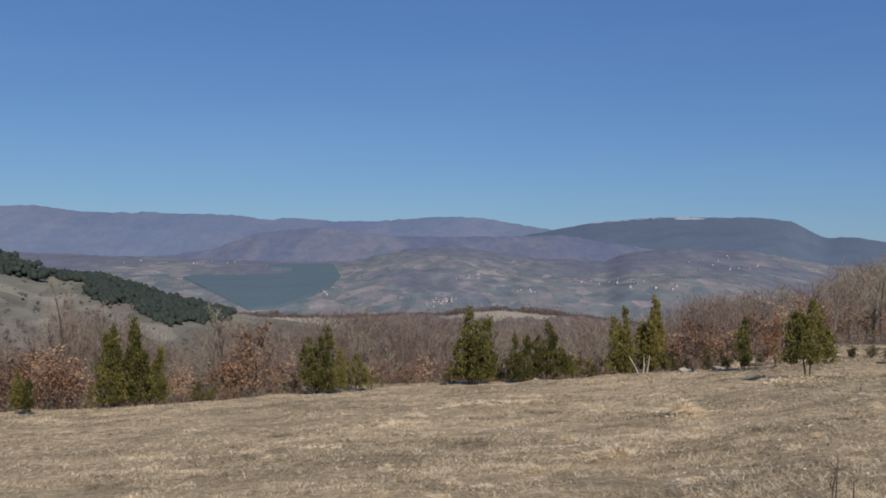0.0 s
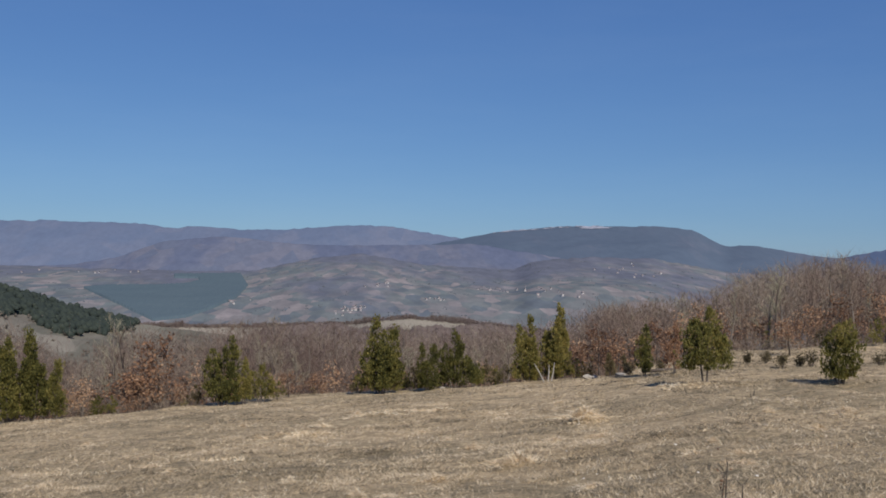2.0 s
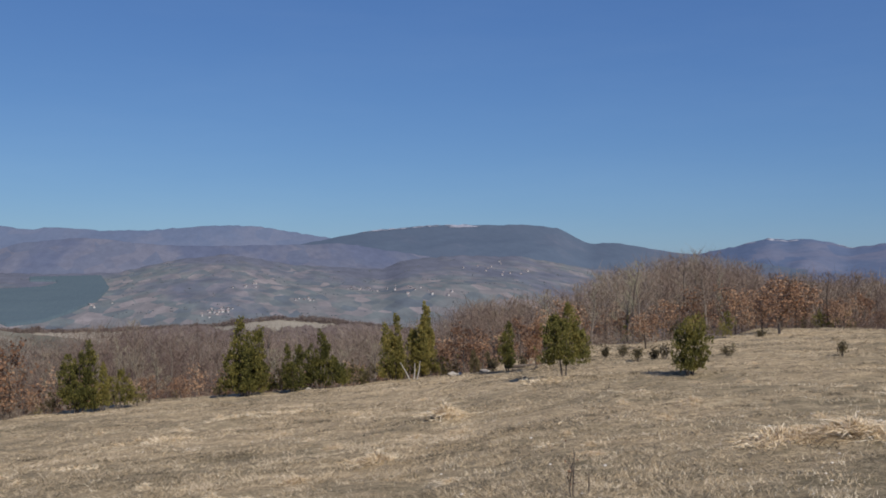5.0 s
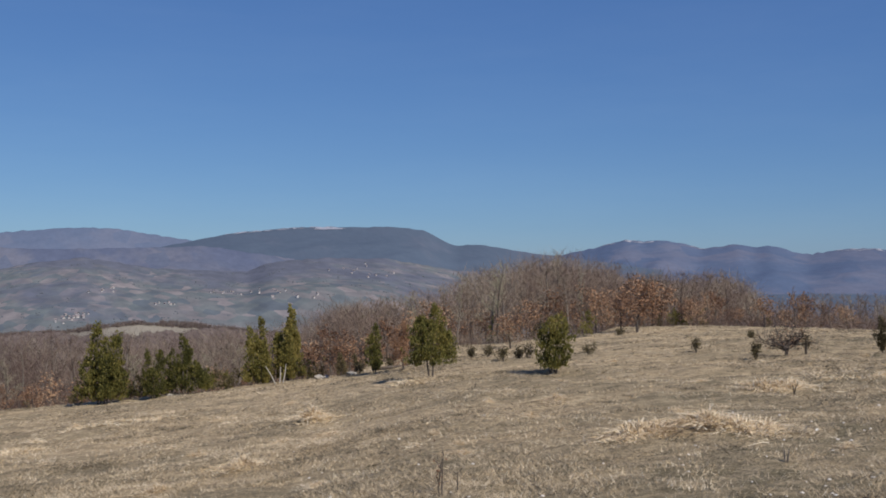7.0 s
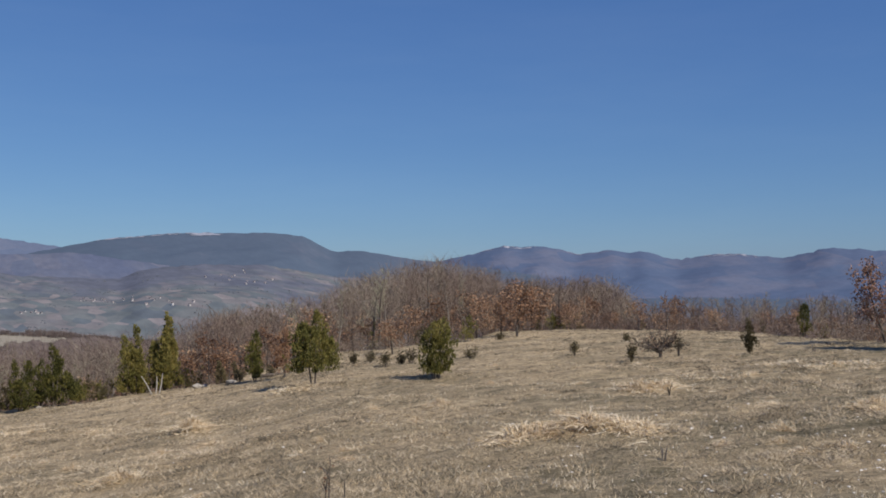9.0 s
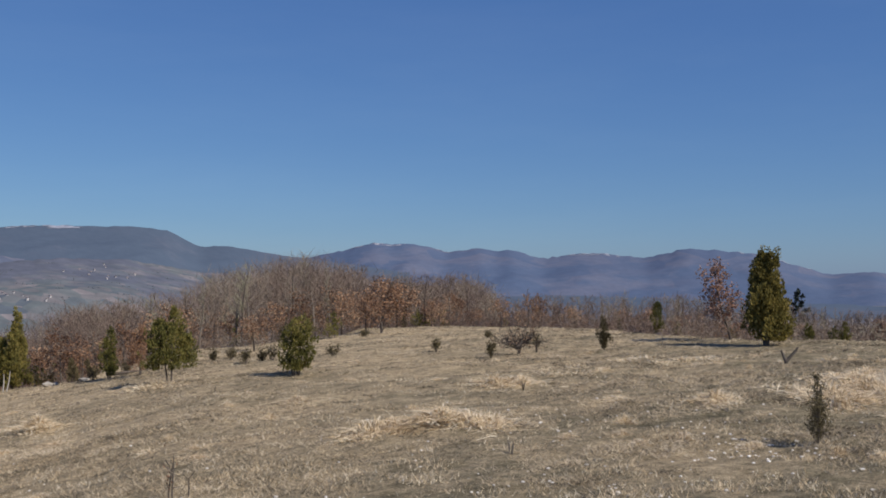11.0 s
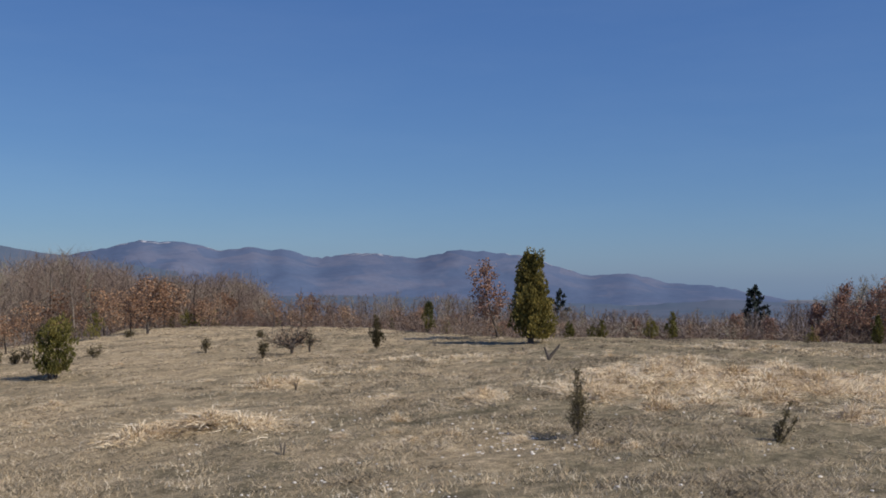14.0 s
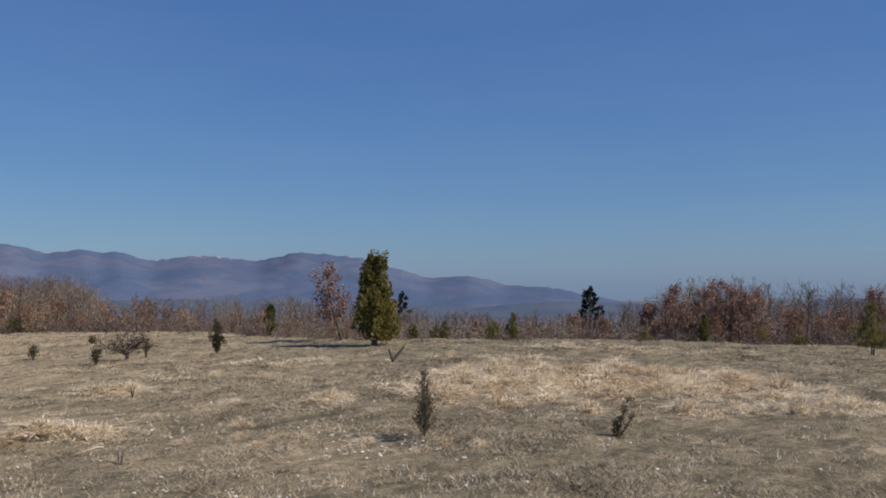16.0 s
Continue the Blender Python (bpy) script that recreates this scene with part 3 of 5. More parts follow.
def bare_tree(seed, h=6.0, limbs=16, spread=0.30, lift=0.9, subs=6, twigs=6, clear=0.22, bark=None, label="bare grey-brown oak tree at the edge of the wood", name="bare_tree"):
    rng = np.random.default_rng(seed)
    trunk, branch, twig, ends = grow(rng, h, limbs, spread, lift, subs, twigs, clear=clear)
    root = thing(name, label, "tree", "trees of the winter wood")
    child("trunk", raw_mesh("trunk", *seg_tubes(trunk, 6), [bark or M_TRUNK], None, True), root)
    v = join(seg_tubes(branch, 3), twig_strips(rng, twig, 0.006))
    child("crown", raw_mesh("crown", *v, [M_TWIG]), root, "mesh of bare brown twigs")
    NATIVE[root.name] = float(v[0][:, 2].max())
    return root


def leafy_oak(seed, h=4.0, limbs=14, spread=0.36, per=3, size=0.13, mat=None, clear=0.08, label="young oak still holding withered orange-brown leaves", thin=1.0, twigs=0.008):
    rng = np.random.default_rng(seed)
    trunk, branch, twig, ends = grow(rng, h, limbs, spread, 0.75, 5, 5, clear=clear)
    root = thing("oak_tree", label, "tree", "oaks with withered leaves")
    child("trunk", raw_mesh("trunk", *seg_tubes(trunk, 6), [M_BARK], None, True), root)
    keep = ends[rng.random(len(ends)) < thin]
    wood, leaves = join(seg_tubes(branch, 3), twig_strips(rng, twig, twigs)), leaf_cards(rng, keep, per, size)
    v, f = join(wood, leaves)
    child("crown", raw_mesh("crown", v, f, [M_TWIG, mat or M_OAKLEAF], np.arange(len(f)) >= len(wood[1])), root, "dry brown leaves on thin branches")
    NATIVE[root.name] = float(v[:, 2].max())
    return root


def juniper(seed, h, w, spires=4, n=2600, mat=None, stem=0.06, label="", belly=0.35, name="juniper_tree", loose=1.0, taper=1.25, even=0.42, group="junipers along the meadow", tops=None):
    """A juniper of several upright spires, each built up from flame-shaped plumes of short sprays.
    tops: (offset, height, radius) of each spire, the offset and radius as shares of w, the height of h."""
    rng = np.random.default_rng(seed)
    root = thing(name, label or "dark green columnar juniper at the edge of the meadow", "tree", group)
    if tops is None:
        tops = [(0.0, 1.0, 0.30)]
        for _ in range(max(spires, 1) * 2):
            off = rng.uniform(-0.34, 0.34)
            tops.append((off, rng.uniform(even, 0.96) * (1.08 - 0.7 * abs(off)), rng.uniform(0.15, 0.23)))
    area = np.array([t[1] * t[2] for t in tops])
    segs, base, tip, wide = [], [], [], []
    z0 = stem * h
    for s, (off, hs, rs) in enumerate(tops):
        cx, cy = off * w, w * rng.uniform(-0.22, 0.22) * (0.4 if s == 0 else 1)
        hs, rs = hs * h, rs * w
        m = max(int(n * area[s] / area.sum()), 60)
        k = max(m // 40, 6)
        # plumes: foot on the spire's skin, axis rising and leaning outwards
        t = rng.random(k) ** 0.9 * 0.93
        prof = np.where(t < belly, 0.70 + 0.30 * np.sin(t / belly * np.pi / 2), np.maximum(1 - (np.maximum(t - belly, 0) / (1 - belly)) ** taper, 0.05))
        th = rng.random(k) * 2 * np.pi
        rr = rs * prof * np.sqrt(rng.uniform(0.1, 1.0, k)) * (1 + 0.35 * loose * rng.normal(0, 0.5, k))
        foot = np.stack([cx + rr * np.cos(th), cy + rr * np.sin(th), z0 + (hs - z0) * t * 0.94], -1)
        lean = np.stack([np.cos(th), np.sin(th), np.zeros(k)], -1) * rng.uniform(0.05, 0.42, (k, 1)) * loose * (1 - 0.7 * t[:, None])
        axis = unit(lean + np.array([0, 0, 1.0]) + rng.normal(0, 0.10, (k, 3)))
        long = (0.10 + 0.085 * h) * rng.uniform(0.45, 1.9, k) * (1 - 0.35 * t)
        long = np.minimum(long, np.maximum(hs * 1.0 - foot[:, 2], 0.06 * h))
        fat = 0.20 * long + 0.016 * h
        which = rng.integers(0, k, m)
        q = rng.random(m)
        a2 = rng.random(m) * 2 * np.pi
        body = fat[which] * np.sqrt(rng.uniform(0.05, 1, m)) * (1 - 0.85 * q ** 1.5)
        out = np.stack([np.cos(a2), np.sin(a2), np.zeros(m)], -1)
        b = foot[which] + axis[which] * (long[which] * q)[:, None] + out * body[:, None]
        d = unit(axis[which] + out * rng.uniform(0.1, 0.7, (m, 1)) + rng.normal(0, 0.2, (m, 3)))
        ln = (0.035 + 0.024 * h) * rng.uniform(0.5, 1.4, (m, 1)) * (1 - 0.4 * q[:, None])
        base.append(b)
        tip.append(b + d * ln)
        if s < (2 if stem > 0.05 else 4):
            mid = np.array([cx * 0.6, cy * 0.6, z0 + 0.22 * h])
            segs.append((np.array([cx * 0.22, cy * 0.22, -0.15]), mid, 0.010 * h + 0.012, 0.009 * h))
            segs.append((mid, np.array([cx, cy, hs * 0.85]), 0.009 * h, 0.004))
    base, tip = np.concatenate(base), np.concatenate(tip)
    side = unit(np.cross(tip - base, rng.normal(0, 1, base.shape))) * np.linalg.norm(tip - base, axis=1, keepdims=True) * 0.27
    child("trunk", raw_mesh("trunk", *seg_tubes(segs, 6), [M_BARK], None, True), root)
    child("crown", raw_mesh("crown", *blades(base, tip, side), [mat or M_JUNIPER]), root)
    return root


def twiggy(seed, h, w, label, stems=9, fine=14, leaves=0, mat=None, name="bare_shrub", group="low shrubs in the meadow", thick=1.0, size=None, cone=0.0):
    """A low shrub of bare stems, with a few withered leaves or needles."""
    rng = np.random.default_rng(seed)
    root = thing(name, label, "shrub", group)
    segs, strips, ends = [], [], []
    for s in range(stems):
        az = s * 2.4 + rng.normal(0, 0.4)
        reach = w * 0.5 * rng.uniform(0.3, 1.0)
        top = np.array([math.cos(az) * reach, math.sin(az) * reach, h * rng.uniform(0.55, 1.0) * (1 - cone * reach / (w * 0.5))])
        kn = np.array([top[0] * 0.45, top[1] * 0.45, top[2] * 0.35]) + rng.normal(0, 0.04 * h, 3)
        r = (0.010 + 0.008 * h) * thick
        segs += [(np.array([0, 0, -0.1]), kn, r, r * 0.7), (kn, top, r * 0.7, 0.004)]
        for _ in range(fine):
            o = kn + (top - kn) * rng.uniform(0, 1)
            e = o + unit(top - kn + rng.normal(0, 0.6, 3) * np.linalg.norm(top - kn)) * h * rng.uniform(0.12, 0.35)
            e[2] = max(e[2], 0.03)
            strips.append((o, e))
            ends.append(o + (e - o) * rng.uniform(0.3, 1))
    child("stem", raw_mesh("stem", *join(seg_tubes(segs, 5), twig_strips(rng, strips, 0.006)), [M_BARK]), root)
    if leaves:
        child("foliage", raw_mesh("foliage", *leaf_cards(rng, np.array(ends), leaves, size or 0.05 + 0.03 * h), [mat]), root)
    return root


def set_at(ob, a, r, turn=0.0, scale=(1, 1, 1), lift=-0.02):
    ob.matrix_world = Matrix.Translation(at(a, r, lift)) @ pose(0, 0, 0, 0, 0, turn) @ Matrix.Diagonal((*scale, 1))
    return ob


def placed(a, r, turn=0.0, scale=(1, 1, 1), lift=-0.03):
    return Matrix.Translation(at(a, r, lift)) @ pose(0, 0, 0, 0, 0, turn) @ Matrix.Diagonal((*scale, 1))


# junipers: heading, distance, height, width, spires
for i, (a, r, h, w, tops) in enumerate([
        (-22.74, 42.5, 1.75, 0.72, [(0, 1, 0.28), (0.2, 0.7, 0.24)]),
        (-22.15, 42.3, 1.4, 0.66, [(0, 1, 0.3), (-0.2, 0.75, 0.22)]),
        (-18.14, 44.4, 3.57, 1.15, [(0.12, 1, 0.22), (-0.12, 0.86, 0.26), (0.1, 0.7, 0.30), (-0.25, 0.5, 0.22), (0.22, 0.45, 0.26)]),
        (-16.76, 44.4, 3.78, 1.5, [(-0.12, 1, 0.17), (-0.05, 0.8, 0.23), (0.12, 0.62, 0.26), (-0.25, 0.55, 0.22), (0.2, 0.42, 0.28)]),
        (-15.7, 43.4, 2.4, 0.85, [(0.1, 1, 0.26), (-0.15, 0.8, 0.24), (0.15, 0.45, 0.3)]),
        (-7.18, 43.1, 2.95, 1.5, [(0.30, 1, 0.17), (0.02, 0.88, 0.20), (-0.28, 0.84, 0.18), (-0.08, 0.6, 0.30), (0.25, 0.6, 0.25), (0.1, 0.35, 0.36)]),
        (-6.02, 43.0, 1.96, 0.8, [(0.1, 1, 0.22), (-0.2, 0.6, 0.2), (0.15, 0.55, 0.28)]),
        (-5.1, 43.7, 1.6, 1.2, [(0.05, 1, 0.24), (-0.28, 0.8, 0.22), (0.3, 0.7, 0.2), (0, 0.55, 0.36)]),
        (1.47, 42.8, 3.35, 2.05, [(-0.10, 1, 0.17), (0.24, 0.87, 0.15), (0.08, 0.80, 0.20), (-0.28, 0.56, 0.20), (0.05, 0.60, 0.28), (0.34, 0.42, 0.17), (-0.1, 0.4, 0.36)]),
        (4.06, 42.4, 2.1, 1.15, [(0.22, 1, 0.17), (-0.2, 0.95, 0.16), (0.0, 0.6, 0.3)]),
        (5.64, 42.6, 2.5, 1.9, [(-0.02, 1, 0.16), (-0.27, 0.76, 0.15), (0.10, 0.74, 0.2), (0.26, 0.52, 0.17), (0.42, 0.34, 0.14), (-0.1, 0.5, 0.3)]),
        (6.58, 43.2, 1.0, 0.8, [(0, 1, 0.3), (0.25, 0.7, 0.24)]),
        (9.66, 44.0, 3.0, 1.3, [(0.10, 1, 0.20), (-0.30, 0.88, 0.19), (-0.12, 0.78, 0.22), (0.12, 0.66, 0.22), (0.22, 0.4, 0.22)]),
        (11.12, 44.2, 3.45, 1.45, [(0.16, 1, 0.13), (0.08, 0.80, 0.19), (-0.22, 0.64, 0.18), (0.28, 0.66, 0.17), (0.04, 0.58, 0.30)]),
        (16.02, 38.2, 1.9, 0.8, [(0.08, 1, 0.22), (-0.15, 0.8, 0.24), (0.1, 0.5, 0.3)]),
        (14.11, 40.3, 0.97, 0.55, [(0, 1, 0.3), (0.2, 0.7, 0.24)])]):
    dull = i == 15
    set_at(juniper(40 + i, h, w, 1, int(1500 + 1900 * h * max(w, 0.8)), loose=1.2, taper=1.7, tops=tops, stem=0.03, mat=M_OLIVE if dull else None), a, r, -a)
set_at(juniper(61, 2.25, 1.5, 6, 10000, stem=0.15, loose=1.0, belly=0.5, taper=1.9, label="rounded green juniper on two bare stems in the meadow",
               tops=[(0.04, 1, 0.20), (-0.22, 0.84, 0.22), (-0.08, 0.78, 0.26), (0.32, 0.62, 0.19), (0.16, 0.7, 0.16), (-0.3, 0.55, 0.20)]), 19.24, 30.9, -19)
set_at(juniper(62, 1.85, 1.2, 3, 3200, mat=M_OAKLEAF, stem=0.08, loose=1.4, name="oak_shrub", label="rust-brown oak shrub beside a juniper", group="oaks with withered leaves"), 17.6, 36.5)
set_at(juniper(63, 1.25, 0.75, 3, 1500, stem=0.1, label="small olive-green juniper behind a larger one"), 20.17, 37.5)
set_at(juniper(64, 1.78, 0.92, 5, 7500, stem=0.05, loose=1.7, belly=0.6, taper=2.2, label="bushy bright green juniper standing alone in the meadow",
               tops=[(0.14, 1, 0.20), (-0.12, 0.92, 0.24), (0.3, 0.84, 0.20), (-0.3, 0.72, 0.18), (0.05, 0.7, 0.36)]), 25.98, 29.3, -26)
set_at(juniper(65, 1.26, 0.8, 3, 1300, mat=M_OLIVE, label="dull olive juniper bush near the wood"), 25.31, 50.8)
set_at(juniper(66, 1.4, 1.35, 5, 2200, loose=1.4, belly=0.5, label="dark round juniper bush at the wood's edge"), 27.87, 50.4)
set_at(juniper(67, 1.17, 0.52, 2, 2800, mat=M_OLIVE, label="slim dull juniper in the open meadow"), 43.08, 33.7)
set_at(juniper(68, 1.5, 0.8, 1, 2800, label="pointed dark green juniper by the wood"), 45.82, 44.3)
set_at(juniper(69, 3.5, 1.5, 5, 18000, stem=0.03, belly=0.3, taper=2.9, loose=0.9, mat=M_SUNYELLOW, label="tall dense yellowish-green columnar juniper standing at the meadow's rim",
               tops=[(-0.03, 1, 0.20), (0.13, 0.95, 0.20), (-0.15, 0.90, 0.19), (0.03, 0.86, 0.26), (-0.22, 0.62, 0.20), (0.25, 0.66, 0.22), (0.05, 0.6, 0.34), (0.28, 0.42, 0.22)]), 51.66, 35.4, -51)
for i, (a, r, h, w) in enumerate([(53.78, 39.2, 0.7, 0.32), (55.56, 39.3, 0.7, 0.42), (58.23, 39.4, 0.8, 0.42), (59.36, 39.6, 1.0, 0.46), (69.71, 40.3, 1.1, 0.36), (66.62, 40, 0.4, 0.7), (78.1, 36.8, 1.6, 1.3)]):
    set_at(juniper(80 + i, h * 1.08, w * 1.35, 2, int(1100 + 1900 * h), label="small green juniper at the far rim of the meadow"), a, r, 50 * i)

for i, (a, r, h, w) in enumerate([(32.7, 62, 1.1, 1.2), (33.3, 62, 0.9, 1.3), (34.1, 61, 1.0, 0.9), (-12.9, 44.4, 0.8, 0.45), (10.0, 44.6, 1.0, 0.9), (7.9, 44.2, 0.9, 0.8), (55.0, 41, 0.7, 0.5), (74.6, 40.5, 0.6, 0.8)]):
    set_at(juniper(90 + i, h, w, 3, int(600 + 900 * h), loose=1.4, belly=0.5, label="low green juniper bush at the foot of the wood"), a, r, 50 * i)

# dull undergrowth between the junipers of the rim
for i, (a, r, h, w) in enumerate([(2.9, 43.6, 0.9, 0.9), (3.3, 44.2, 1.2, 0.8), (4.9, 43.6, 0.8, 0.8), (6.9, 43.4, 1.0, 0.9), (7.4, 44, 1.3, 0.8), (8.4, 43.8, 0.9, 1.0), (12.3, 43.6, 1.0, 1.0), (12.9, 43, 0.7, 0.9),
                                  (-8.6, 44, 0.9, 0.8), (-4.2, 44.2, 0.8, 0.9), (0.1, 43.8, 0.9, 0.8), (15.0, 41, 0.8, 0.8), (-13.6, 44.6, 0.9, 0.8)]):
    set_at(juniper(130 + i, h, w, 3, int(900 + 900 * h), mat=M_OLIVE if i % 3 else None, loose=1.6, belly=0.5, name="low_shrub", label="dull olive-brown shrub under the junipers of the rim", group="undergrowth along the rim"), a, r, 40 * i)

# low dark shrubs in the meadow
for i, (a, r, h, w) in enumerate([(21.43, 38.8, 0.48, 0.26), (22.38, 39.8, 0.42, 0.46), (23.17, 35.8, 0.5, 0.36), (24.11, 36.5, 0.44, 0.34), (24.64, 36.1, 0.58, 0.38), (28.02, 36.4, 0.46, 0.52),
                                  (29.63, 50, 0.34, 0.55), (33.72, 36.1, 0.46, 0.2), (36.6, 43.5, 0.34, 0.26), (36.81, 32, 0.52, 0.2), (15.2, 39.5, 0.45, 0.5), (16.9, 39.0, 0.5, 0.35)]):
    set_at(twiggy(100 + i, h * 0.98, w * 0.95, "low dull brown-green shrub in dry grass", 9, 12, 3, M_OLIVE, "low_shrub", size=0.06), a, r, 33 * i)


def spreading_shrub(seed, h, w, label):
    """A stunted oak: a short crooked trunk, low crooked limbs and dense twigs at their ends."""
    rng = np.random.default_rng(seed)
    root = thing("bare_shrub", label, "shrub", "low shrubs in the meadow")
    trunk = [((0, 0, -0.1), (0.04, 0, 0.16 * h), 0.055, 0.05), ((0.04, 0, 0.16 * h), (-0.02, 0, 0.36 * h), 0.05, 0.042)]
    branch, twig, ends = [], [], []
    for i in range(20):
        az, share = i * 2.4 + rng.normal(0, 0.3), rng.uniform(0.25, 1.0)
        top = np.array([math.cos(az) * share * w / 2, math.sin(az) * share * w / 2, h * (1 - 0.45 * share ** 2) * rng.uniform(0.6, 0.95)])
        line = [np.array([0.02, 0, h * rng.uniform(0.12, 0.34)])]
        for k in (0.4, 0.72, 1.0):
            line.append(line[0] + (top - line[0]) * np.array([k, k, k ** 1.4]) + rng.normal(0, 0.05, 3) * (k < 1))
        for k in range(3):
            branch.append((line[k], line[k + 1], 0.026 - 0.007 * k, 0.019 - 0.006 * k))
            for _ in range(4 + 11 * k):
                o = line[k] + (line[k + 1] - line[k]) * rng.random()
                e = o + unit(rng.normal(0, 0.8, 3) + np.array([0, 0, 0.35])) * h * rng.uniform(0.10, 0.24)
                e[2] = max(e[2], 0.04)
                twig.append((o, e))
                ends.append(e)
    child("trunk", raw_mesh("trunk", *seg_tubes(trunk, 7), [M_BARK], None, True), root)
    child("crown", raw_mesh("crown", *join(seg_tubes(branch, 5), twig_strips(rng, twig, 0.008)), [M_BARK]), root, "crooked limbs with dense bare twigs")
    child("foliage", raw_mesh("foliage", *leaf_cards(rng, np.array(ends[::2]), 1, 0.05), [M_OAKLEAF]), root, "few withered leaves")
    return root


set_at(spreading_shrub(120, 1.1, 1.85, "wide twisted dark bare shrub in the open meadow"), 38.34, 33.6, -38)
set_at(twiggy(119, 0.75, 0.16, "slim dull shrub beside a wide bare one", 6, 12, 3, M_OLIVE, "low_shrub", size=0.05), 39.37, 33.4)
stump = thing("dead_stump", "forked dark dead stump in the meadow", "stump")
child("fork", raw_mesh("fork", *seg_tubes([((0, 0, -0.1), (0, 0, 0.08), 0.05, 0.045), ((0, 0, 0.06), (-0.12, 0, 0.36), 0.05, 0.03), ((0, 0, 0.06), (0.24, 0.02, 0.34), 0.055, 0.035), ((0.24, 0.02, 0.34), (0.30, 0, 0.44), 0.035, 0.02)], 7), [M_BARK], None, True), stump)
set_at(stump, 52.72, 28.3, -52)
set_at(twiggy(122, 0.4, 0.2, "thin dead stem in the meadow", 2, 3, thick=2.0), 46.31, 33.9)
set_at(twiggy(123, 0.22, 0.16, "small dark twig in dry grass", 3, 6), 21.57, 25.3)
set_at(twiggy(124, 0.22, 0.18, "small dark twig in dry grass", 4, 6), 38.75, 22)


def seedling(seed, h, w, label, mat, lean=0.0, n=70):
    """A young juniper: one leading stem with short rising side twigs, needles on each."""
    rng = np.random.default_rng(seed)
    root = thing("juniper_seedling", label, "shrub", "low shrubs in the meadow")
    tops = [np.array([lean * h, 0, h]), np.array([lean * h + 0.30 * w, 0.1 * w, 0.60 * h]), np.array([lean * h - 0.26 * w, -0.1 * w, 0.66 * h])]
    segs, strips, ends = [], [], []
    for top in tops:
        foot = np.array([0, 0, -0.08])
        segs.append((foot, top, 0.014, 0.003))
        for _ in range(n // 3):
            q = rng.uniform(0.1, 1.0)
            o = foot + (top - foot) * q
            az = rng.uniform(0, 2 * math.pi)
            ln = w * 0.42 * (1.05 - q) + 0.05
            e = o + unit(np.array([math.cos(az), math.sin(az), rng.uniform(0.7, 2.0)])) * ln * rng.uniform(0.6, 1.2)
            strips.append((o, e))
            for _ in range(7):
                ends.append(o + (e - o) * rng.uniform(0.1, 1.0))
    child("stem", raw_mesh("stem", *join(seg_tubes(segs, 6), twig_strips(rng, strips, 0.004)), [M_BARK]), root)
    child("foliage", raw_mesh("foliage", *leaf_cards(rng, np.array(ends), 4, 0.023, -0.8), [mat]), root)
    return root


set_at(seedling(125, 0.95, 0.98, "sparse brown-green juniper seedling in short grass", M_OLIVE, 0.02, 125), 54.58, 14.6, 20)
set_at(seedling(126, 0.6, 0.28, "small leaning dull green juniper seedling in grass", M_OLIVE, 0.38, 45), 64.91, 14.7, -60)
set_at(twiggy(127, 0.34, 0.16, "bare twigs of a small dead seedling", 5, 10), 65.1, 14.75)
set_at(twiggy(128, 0.18, 0.12, "small dark twig in dry grass", 4, 6), 38.32, 13.7)
set_at(twiggy(129, 0.58, 0.08, "dead brown weed stalk in the grass", 2, 12, 1, M_OAKLEAF, name="weed_stalk", thick=0.8, size=0.03), 19.78, 11.7)
set_at(twiggy(130, 0.4, 0.06, "dead brown weed stalk in the grass", 1, 7, name="weed_stalk"), 20.6, 11.9)
# bleached dead stems under the twin junipers
for i, (da, h, lean) in enumerate([(0.0, 0.85, -28), (0.22, 0.7, 4), (0.4, 0.8, 10)]):
    root = thing("dead_sapling", "bleached pale dead sapling beside junipers", "dead tree", "bleached saplings")
    child("stem", raw_mesh("stem", *seg_tubes([((0, 0, -0.1), (0.02, 0, h * 0.5), 0.03, 0.024), ((0.02, 0, h * 0.5), (0.0, 0.03, h), 0.024, 0.012)], 7), [M_PALE], None, True), root)
    root.matrix_world = Matrix.Translation(at(10.55 + da, 42.6)) @ pose(0, 0, 0, 0, lean, 0)

# oaks with withered leaves near the rim
set_at(leafy_oak(140, 2.9, 19, 0.34, 4, 0.095, M_REDLEAF, 0.05, "slender young oak with sparse red-brown leaves beside tall juniper", 0.85), 49.84, 38.4)
for i, (a, r, h) in enumerate([(68.3, 42, 2.7), (69.5, 43, 2.9), (70.6, 43.4, 3.1), (71.6, 43, 2.7), (72.6, 43.6, 2.6), (66.9, 42.5, 1.9), (62.7, 46, 1.5), (78.5, 45, 2.9), (74.2, 45, 2.0), (57.2, 44, 1.1), (64.4, 45, 1.2)]):
    set_at(leafy_oak(150 + i, h * 0.86, 17, 0.42, 5, 0.08, M_REDLEAF, 0.03, "bushy young oak with red-brown withered leaves", 0.95), a, r, 50 * i)


